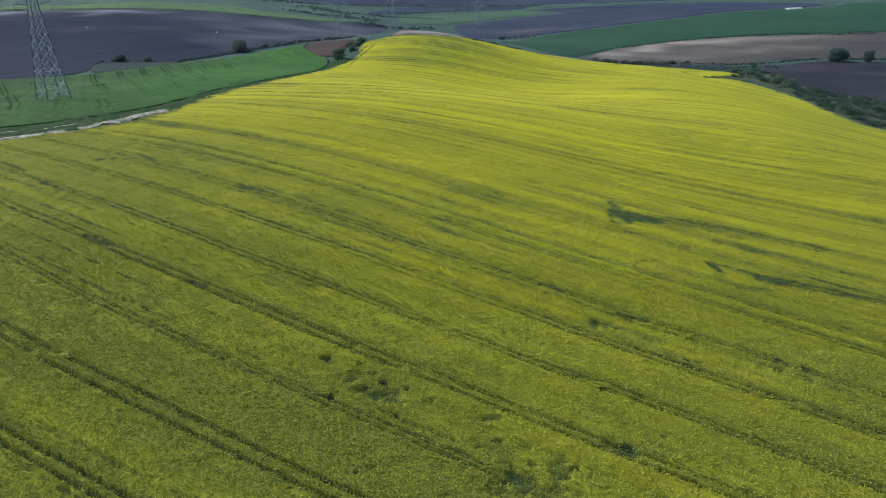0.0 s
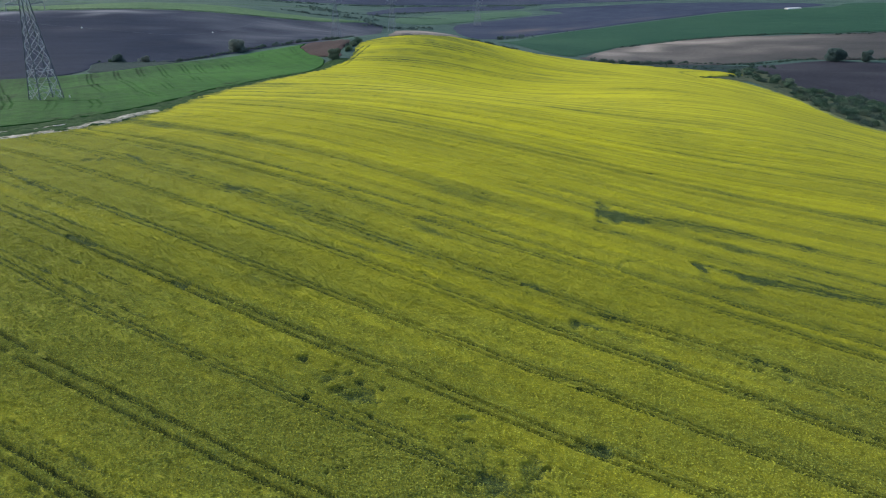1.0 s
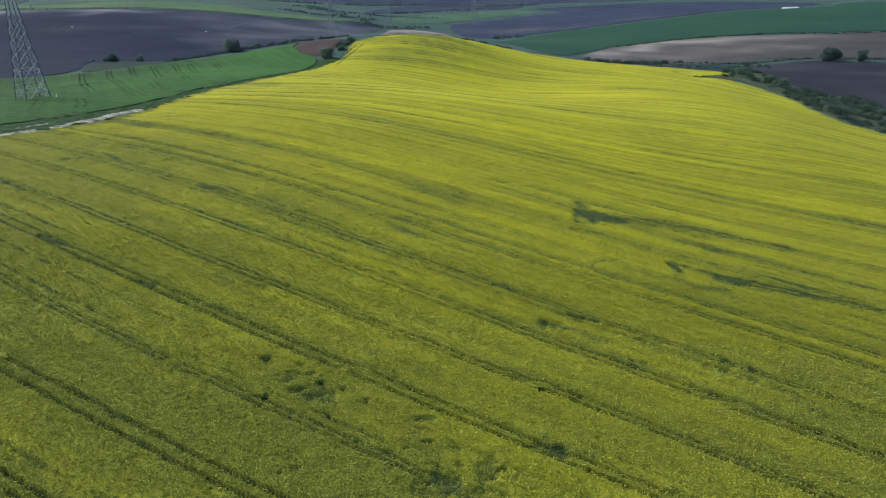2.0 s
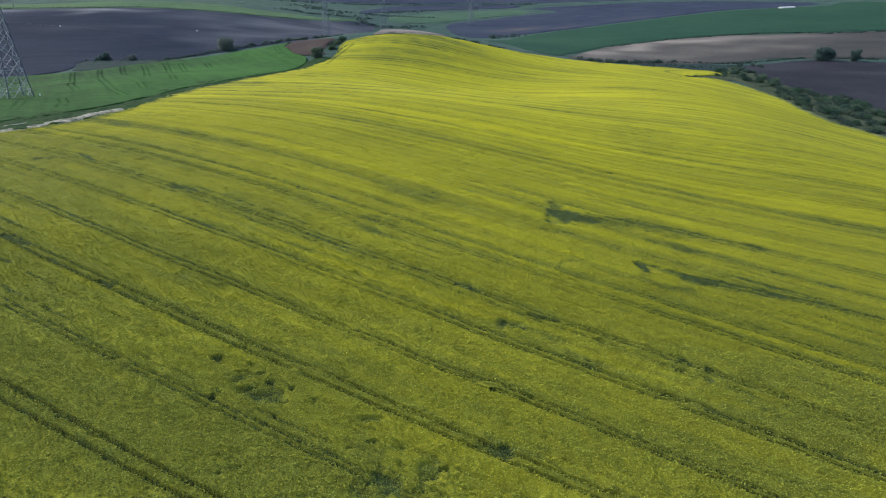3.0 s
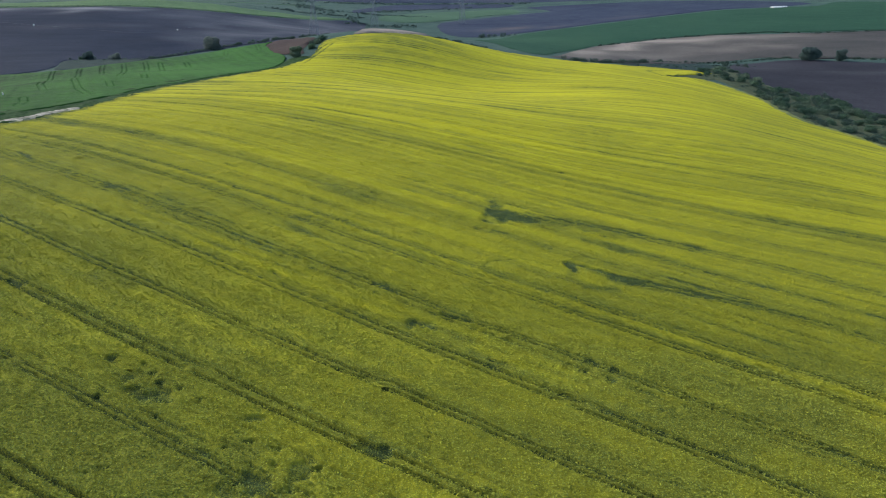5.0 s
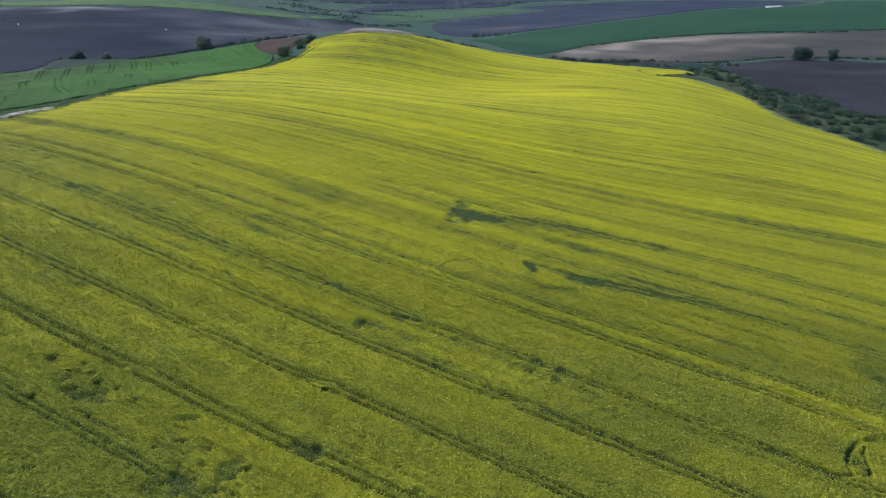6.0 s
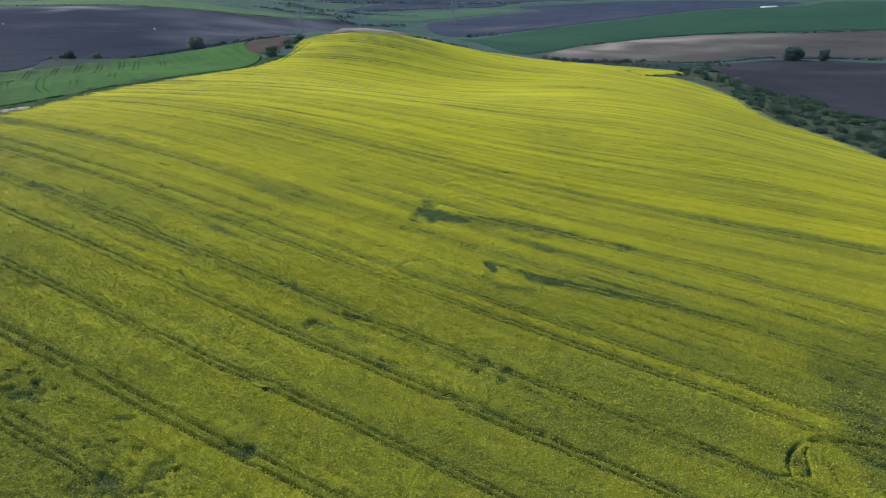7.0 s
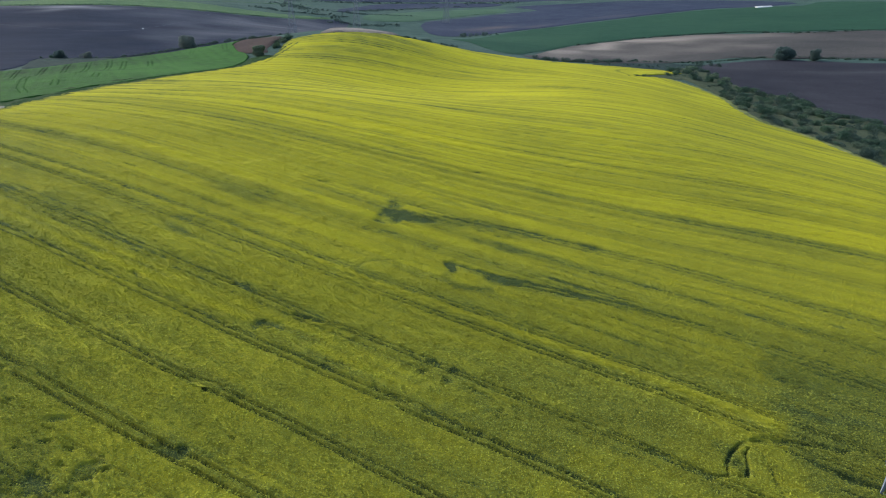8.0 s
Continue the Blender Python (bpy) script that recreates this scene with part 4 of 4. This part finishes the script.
def pylon(m, label, thick=1.0, brace=None):
    """thick scales the steel sections; the lighter line across the valley has slimmer ones."""
    top = tagged(new("pylon"), label, "pylon", "power line pylons")
    top.matrix_world = m

    def half(z):
        return 2.9 - 0.0925 * z if z < 22 else 0.865 - 0.03 * (z - 22)

    def corner(i, z):
        h = half(z)
        return ((-h, -h), (h, -h), (h, h), (-h, h))[i] + (z,)
    levels = (0, 5.4, 9.8, 13.4, 16.6, 19.4, 22, 24.4, 27, 29.4, 32)
    for i in range(4):
        bm = bmesh.new()
        for a, b in ((0, 22), (22, 32)):
            beam(bm, corner(i, a), corner(i, b), 0.17 * thick)
        leg = part("leg", bm, M_STEEL_SHADED if thick == 1 else M_STEEL, top)
        bm = bmesh.new()
        bmesh.ops.create_cone(bm, cap_ends=True, segments=10, radius1=0.65, radius2=0.5, depth=1.4, matrix=Matrix.Translation((*corner(i, 0)[:2], -0.62)))
        part("footing", bm, M_CONCRETE, leg, "pale concrete footing")
        for a, b in zip(levels[:-1], levels[1:]):
            j = (i + 1) % 4
            w = thick * (0.085 if b < 19 else 0.075)
            strut("brace", corner(i, a), corner(j, b), w, top, brace or M_STEEL_PALE)
            strut("brace", corner(j, a), corner(i, b), w, top, brace or M_STEEL_PALE)
            strut("cross_bar", corner(i, b), corner(j, b), 0.8 * w, top)
            if b < 6:                  # redundant lattice round the feet
                for q in (0.25, 0.5, 0.75):
                    lo, hi = Vector(corner(i, a)).lerp(corner(j, b), q), Vector(corner(j, a)).lerp(corner(i, b), q)
                    strut("stiffener", lo, Vector(corner(i, a + q * (b - a))), 0.06 * thick, top, brace or M_STEEL_PALE)
                    strut("stiffener", hi, Vector(corner(j, a + q * (b - a))), 0.06 * thick, top, brace or M_STEEL_PALE)
            if b < 10:                 # stiffeners in the tall lower panels
                c = (Vector(corner(i, a)) + Vector(corner(j, a)) + Vector(corner(i, b)) + Vector(corner(j, b))) / 4
                for q in (i, j):
                    strut("stiffener", Vector(corner(q, (a + b) / 2)), c, 0.08 * thick, top, brace or M_STEEL_PALE)
                    strut("stiffener", Vector(corner(q, (a + b) / 2)), (Vector(corner(q, a)) + c) / 2, 0.08 * thick, top, brace or M_STEEL_PALE)
    for z, reach in ((22.5, 4.3), (25.5, 5.4), (28.5, 4.0)):
        for side in (-1, 1):
            bm = bmesh.new()
            h, tip = half(z), (side * reach, 0, z + 0.3)
            for d in (-1, 1):
                beam(bm, (side * h, d * h, z), tip, 0.13 * thick)
                beam(bm, (side * h, d * h, z + 1.5), tip, 0.11 * thick)
                for q in (0.35, 0.7):
                    lo = Vector((side * h, d * h, z)).lerp(tip, q)
                    beam(bm, lo, Vector((side * h, d * h, z + 1.5)).lerp(tip, q), 0.08)
            arm = part("crossarm", bm, M_STEEL, top)
            bm = bmesh.new()
            for q in range(7):
                bmesh.ops.create_cone(bm, cap_ends=True, segments=8, radius1=0.16, radius2=0.06, depth=0.16, matrix=Matrix.Translation((tip[0], 0, z - 0.1 - 0.2 * q)))
            part("insulator", bm, M_INSULATOR, arm, "grey glass insulator string")
    bm = bmesh.new()
    for i in range(4):
        beam(bm, corner(i, 32), (0, 0, 35), 0.14)
    part("peak", bm, M_STEEL, top)
    return top


near_one = far_one = None
for px, py, turn in ((-95.2, 169.0, 54), (74.8, 45.4, 54)):
    m = pose(px, py, soil(px, py), 0, 0, turn)
    near_one = copy_thing(near_one, m) if near_one else pylon(m, "grey galvanised lattice pylon standing in a crop field")
for px, py, turn in ((-75.5, 517, 30), (-43.7, 638, 30), (35.8, 724, 30)):
    m = pose(px, py, soil(px, py), 0, 0, turn)
    far_one = copy_thing(far_one, m) if far_one else pylon(m, "pale grey lattice pylon across the valley", 0.95, M_STEEL)


# ---- earth wire of the valley line, with aircraft warning balls ----
def earth_wire():
    top = tagged(new("earth_wire"), "thin steel earth wire with two white warning balls", "cable")
    peak = Vector((-75.5, 517, soil(-75.5, 517) + 35))
    balls = (Vector((-103.6, 328.0, -3.5)), Vector((-121.6, 245.4, 7.5)))
    curve = bpy.data.curves.new("cable", "CURVE")
    curve.dimensions, curve.bevel_depth, curve.bevel_resolution = "3D", 0.012, 1
    line = curve.splines.new("BEZIER")
    line.bezier_points.add(3)
    for knot, place_at in zip(line.bezier_points, (peak, *balls, balls[1] + (balls[1] - balls[0]) * 1.1 + Vector((-12, 0, 6)))):
        knot.co = place_at
        knot.handle_left_type = knot.handle_right_type = "AUTO"
    curve.materials.append(M_STEEL)
    cable = new("cable", curve)
    cable.parent = top
    for place_at in balls:
        bm = bmesh.new()
        bmesh.ops.create_uvsphere(bm, u_segments=14, v_segments=10, radius=0.26, matrix=Matrix.Translation(place_at))
        part("warning_ball", bm, M_WHITE, top, "white warning ball")


earth_wire()


# ---- trees and scrub ----
def leafy(name, rng, width, height, leaves, size, material, label, category, trunk=0.25):
    """A plant of branches and a crown of loose leaf sprays in uneven lobes."""
    top = tagged(new(name), label, category)
    bm = bmesh.new()
    tips = []
    for q in range(6):
        a, out = q * 1.05 + rng.uniform(-0.3, 0.3), rng.uniform(0.2, 0.75) * width / 2
        foot = Vector((rng.normal(0, 0.03 * width), rng.normal(0, 0.03 * width), 0))
        mid = Vector((0.35 * out * math.cos(a), 0.35 * out * math.sin(a), 0.4 * height))
        tip = Vector((out * math.cos(a), out * math.sin(a), rng.uniform(0.55, 0.92) * height))
        for p, s, w0, w1 in ((foot, mid, trunk, 0.6 * trunk), (mid, tip, 0.6 * trunk, 0.2 * trunk)):
            d = s - p
            bmesh.ops.create_cone(bm, cap_ends=False, segments=6, radius1=w0 / 2, radius2=w1 / 2, depth=d.length,
                                  matrix=Matrix.Translation((p + s) / 2) @ d.to_track_quat("Z", "Y").to_matrix().to_4x4())
        tips.append(tip)
    part("trunk", bm, M_BARK, top)
    lobes = [(t, rng.uniform(0.22, 0.36) * width) for t in tips]
    lobes += [(Vector((rng.normal(0, 0.16) * width, rng.normal(0, 0.16) * width, rng.uniform(0.18, 0.55) * height)), rng.uniform(0.28, 0.4) * width) for _ in range(8)]
    per = leaves // len(lobes)
    V = []
    for cen, r in lobes:
        d = rng.normal(0, 1, (per, 3))
        d /= np.linalg.norm(d, axis=1)[:, None]
        rad = r * rng.uniform(0.55, 1.0, per) ** 0.6
        p = np.array(cen) + d * rad[:, None] * (1, 1, 0.8)
        p[:, 2] = np.maximum(p[:, 2], 0.08 * height * rng.uniform(0, 1, per))
        a = rng.normal(0, 1, (per, 3))
        a = np.cross(a, d + rng.normal(0, 0.5, (per, 3)))
        a /= np.linalg.norm(a, axis=1)[:, None]
        b = np.cross(d, a)
        s = (size * rng.uniform(0.6, 1.4, per))[:, None]
        V.append(np.stack([p - a * s, p + b * s * 0.6, p + a * s, p - b * s * 0.6], 1))
    V = np.concatenate(V)
    mesh_object("crown", V.reshape(-1, 3), np.arange(len(V) * 4).reshape(-1, 4), material, top)
    return top


rng = np.random.default_rng(11)
bushes = [leafy("bush", rng, 5.0, 3.2, 1900, 0.185, (M_LEAF, M_LEAF_DARK, M_LEAF_PALE, M_LEAF, M_LEAF_FAR, M_LEAF_DARK)[q], "dense dark green shrub in the gully scrub", "bush") for q in range(6)]
used = set()


def put_bush(x, y, scale, label="", group=""):
    q = int(rng.integers(0, len(bushes)))
    m = pose(x, y, soil(x, y) - 0.15, 0, 0, float(rng.uniform(0, 360)))
    if q in used:
        ob = copy_thing(bushes[q], m)
    else:
        ob = bushes[q]
        ob.matrix_world = m
        used.add(q)
    ob.scale = (scale * float(rng.uniform(0.9, 1.2)), scale * float(rng.uniform(0.9, 1.2)), scale * float(rng.uniform(0.75, 1.05)))
    return tagged(ob, label, "weed" if "weed" in label else "bush", group)


spare = []


def far_bush(x, y, scale):
    """Collects a bush too far off to be told apart, for one joined mesh."""
    crown = next(c for c in bushes[int(rng.integers(0, len(bushes)))].children if c.name.startswith("crown")).data
    co = np.zeros(len(crown.vertices) * 3, np.float32)
    crown.vertices.foreach_get("co", co)
    co = co.reshape(-1, 4, 3)[::5 if scale > 0.5 else 12]
    mid = co.mean(1, keepdims=True)
    co = (mid + (co - mid) * (1.5 if scale > 0.5 else 2.1)).reshape(-1, 3) * scale * np.array((rng.uniform(0.9, 1.3), rng.uniform(0.9, 1.3), rng.uniform(0.8, 1.1)))
    a = float(rng.uniform(0, 6.28))
    spare.append(np.stack([x + co[:, 0] * math.cos(a) - co[:, 1] * math.sin(a), y + co[:, 0] * math.sin(a) + co[:, 1] * math.cos(a), soil(x, y) - 0.2 + co[:, 2]], 1))


# weeds in the gaps of the crop
for wx, wy, count, spread_x, spread_y in ((-5.9, 46.8, 13, 0.7, 0.6), (-4.3, 46.2, 8, 1.3, 0.7), (-1.2, 46.6, 3, 0.5, 0.4), (8.3, 38.5, 4, 0.6, 0.5)):
    for _ in range(count):
        put_bush(wx + float(rng.normal(0, spread_x)), wy + float(rng.normal(0, spread_y)), float(rng.uniform(0.07, 0.15)), "dark green leafy weed clump in a crop gap", "weeds in crop gaps")

# gully scrub
g = rounded(SCRUB, 1)
lo, hi = g.min(0), g.max(0)
count = 0
while count < 400:
    px, py = rng.uniform(lo, hi)
    if inside(g, np.array([px]), np.array([py]))[0]:
        if count % 2:
            put_bush(px, py, float(rng.uniform(0.45, 0.95)), "dense grey-green shrub in the scrubby gully", "gully scrub")
        else:
            far_bush(px, py, float(rng.uniform(0.4, 0.75)))
        count += 1


def hedge(points, gap, scale, label, group, wide=2.0, far=False):
    for (x0, y0), (x1, y1) in zip(points[:-1], points[1:]):
        c = max(1, int(math.hypot(x1 - x0, y1 - y0) / gap))
        for q in range(c):
            s = (q + rng.uniform(0, 1)) / c
            bx, by, size = x0 + s * (x1 - x0) + rng.normal(0, wide), y0 + s * (y1 - y0) + rng.normal(0, wide), scale * float(rng.uniform(0.3, 1.5))
            far_bush(bx, by, size) if far else put_bush(bx, by, size, label, group)


hedge(((-167, 385), (-158, 394), (-149, 401), (-145, 421), (-138, 441), (-128, 455)), 0.9, 0.36, "low dark hedge shrub below the ploughed slope", "hedge below the plough", 1.2, far=True)
hedge(((-128, 455), (-117, 468), (-108, 475), (-95, 484), (-62, 500)), 0.9, 0.5, "low dark hedge shrub below the ploughed slope", "hedge below the plough", 1.8, far=True)
hedge(((-187, 384), (-178, 386)), 2.2, 0.4, "low dark hedge shrub below the ploughed slope", "hedge below the plough")
hedge(((84, 385), (105, 395), (128, 420), (158, 444)), 1.8, 0.5, "dark hedge shrub at the edge of the bare field", "hedge by the bare field", 1.2, far=True)
hedge(((128, 420), (142, 432)), 1.8, 0.85, "dark hedge shrub at the edge of the bare field", "hedge by the bare field", 2.5, far=True)
hedge(((150, 438), (170, 436), (189, 430), (217, 441), (243, 444), (291, 431), (331, 428)), 1.0, 0.34, "low hedge shrub between bare and ploughed fields", "hedge by the bare field", 0.9, far=True)
hedge(((172, 420), (188, 416), (196, 413)), 1.2, 0.4, "low hedge shrub between bare and ploughed fields", "hedge by the bare field", 3.5, far=True)
hedge(((130, 512), (156, 529), (181, 541), (227, 551), (271, 562), (300, 550), (370, 560), (401, 557)), 1.1, 0.36, "thin dark hedge shrub under the green slope", "hedge under the green slope", 0.9, far=True)
hedge(((-345, 570), (-300, 569), (-260, 576), (-234, 585), (-207, 590), (-178, 601), (-144, 612), (-110, 634)), 0.8, 0.24, "dark growth along the upper plough edge", "upper plough edge", 0.8, far=True)
hedge(((128, 385), (150, 400), (172, 408)), 1.0, 0.3, "low scrub at the head of the gully", "gully scrub", 7.0, far=True)
hedge(((-180, 372), (-160, 378), (-145, 385)), 1.0, 0.24, "low scrub on the bank", "gully scrub", 6.0, far=True)
hedge(((47, 605), (62, 612), (86, 622)), 4.0, 0.8, "distant dark shrub row", "distant shrubs", far=True)
hedge(((112, 650), (121, 654)), 4.0, 0.5, "distant dark shrub row", "distant shrubs", far=True)
hedge(((-73, 690), (-64, 658), (-34, 667), (-10, 690)), 0.8, 0.42, "distant dark shrub beside the valley track", "distant shrubs", 5.0, far=True)
hedge(((-165, 905), (-130, 800), (-107, 744), (-80, 720)), 1.3, 0.42, "distant dark shrub beside the valley track", "distant shrubs", 8.0, far=True)
hedge(((-60, 800), (-20, 900), (60, 960)), 1.5, 0.42, "distant dark shrub beside the valley track", "distant shrubs", 8.0, far=True)
hedge(((-150, 700), (-118, 690), (-96, 705), (-60, 715)), 0.8, 0.4, "distant dark shrub", "distant shrubs", 3.0, far=True)
hedge(((-330, 985), (-160, 965), (20, 1005), (130, 1000)), 1.4, 0.5, "distant dark shrub", "distant shrubs", 4.0, far=True)
hedge(((-140, 770), (-60, 760), (0, 780)), 1.0, 0.42, "distant dark shrub", "distant shrubs", 3.0, far=True)
hedge(((-41, 312), (-39, 322), (-37, 332)), 2.2, 0.6, "small dark shrub on the brow of the hill", "shrubs on the brow", 0.8)
hedge(((12, 344), (22, 356), (40, 372)), 0.9, 0.34, "small dark shrub behind the brow", "shrubs on the brow", 1.0, far=True)
hedge(((136, 341), (122, 334)), 2.5, 0.35, "small weedy shrub in the field notch", "shrubs on the brow", 0.8)

# hedges beyond 590 m take the leaf colour with haze painted in
for material, label, beyond in ((M_LEAF_FAR, "distant dark green hedges between the fields", False), (M_LEAF_HAZY_BLUE, "green hedges and shrubs along the far valley with haze painted into their colour", True)):
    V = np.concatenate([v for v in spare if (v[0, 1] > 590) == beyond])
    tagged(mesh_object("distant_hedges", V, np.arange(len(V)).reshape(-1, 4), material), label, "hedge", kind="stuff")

for px, py, w, h, mat, label in ((242.4, 434, 10.5, 8.2, M_LEAF_HAZY_BLUE, "round dark green field tree beside a hedge"), (259, 430.5, 6.5, 6.5, M_LEAF_HAZY_BLUE, "smaller dark round field tree beside a hedge"),
                                 (-130, 455, 11.0, 6.2, M_LEAF_HAZY_GREY, "grey-green bushy tree in the hedge below the plough"), (-176, 386, 5.8, 3.8, M_LEAF_HAZY_BLUE, "dark bushy tree at the corner of the plough"),
                                 (-163, 389, 5.0, 3.2, M_LEAF_HAZY_GREY, "pale grey-green bush at the edge of the plough"), (-44, 299, 5.0, 4.5, M_LEAF_PALE, "grey-green round bush at the field corner")):
    tree = leafy("tree", rng, w, h, 6500, 0.036 * w, mat, label, "tree", 0.4)
    tree.matrix_world = pose(px, py, soil(px, py) - 0.1)


# ---- far farm shed ----
def shed(m):
    top = tagged(new("farm_shed"), "long low white-roofed farm shed on the far slope", "shed")
    top.matrix_world = m
    L, W, H, R = 9.2, 2.6, 1.0, 0.6
    bm = bmesh.new()
    bmesh.ops.create_cube(bm, size=1, matrix=Matrix.Translation((0, 0, H / 2)) @ Matrix.Diagonal((2 * L - 0.4, 2 * W - 0.4, H, 1)))
    wall = part("wall", bm, M_WHITE, top)
    for s in (-1, 1):
        bm = bmesh.new()
        q = [bm.verts.new(p) for p in ((-L, s * W, H), (L, s * W, H), (L, 0, H + R), (-L, 0, H + R))]
        g2 = bmesh.ops.extrude_face_region(bm, geom=[bm.faces.new(q)])
        for v in g2["geom"]:
            if isinstance(v, bmesh.types.BMVert):
                v.co.z += 0.12
        part("roof", bm, M_WHITE, top, "white sheet roof")
    for q in range(4):
        bm = bmesh.new()
        bmesh.ops.create_cube(bm, size=1, matrix=Matrix.Translation((-6 + 4 * q, -W + 0.2, 1.4)) @ Matrix.Diagonal((0.7, 0.12, 0.4, 1)))
        part("window", bm, M_GLASS, wall)


shed(pose(366.9, 760, soil(366.9, 760), 0, 0, 20))

# ---- white marker stone by the pylon ----
bm = bmesh.new()
bmesh.ops.create_cone(bm, cap_ends=True, segments=8, radius1=0.2, radius2=0.14, depth=1.3, matrix=Matrix.Translation((0, 0, 0.7)))
me = bpy.data.meshes.new("marker_post")
bm.to_mesh(me)
bm.free()
me.materials.append(M_WHITE)
post = tagged(new("marker_post", me), "short white marker post in the wheat", "post")
post.location = (-90, 170, soil(-90, 170))
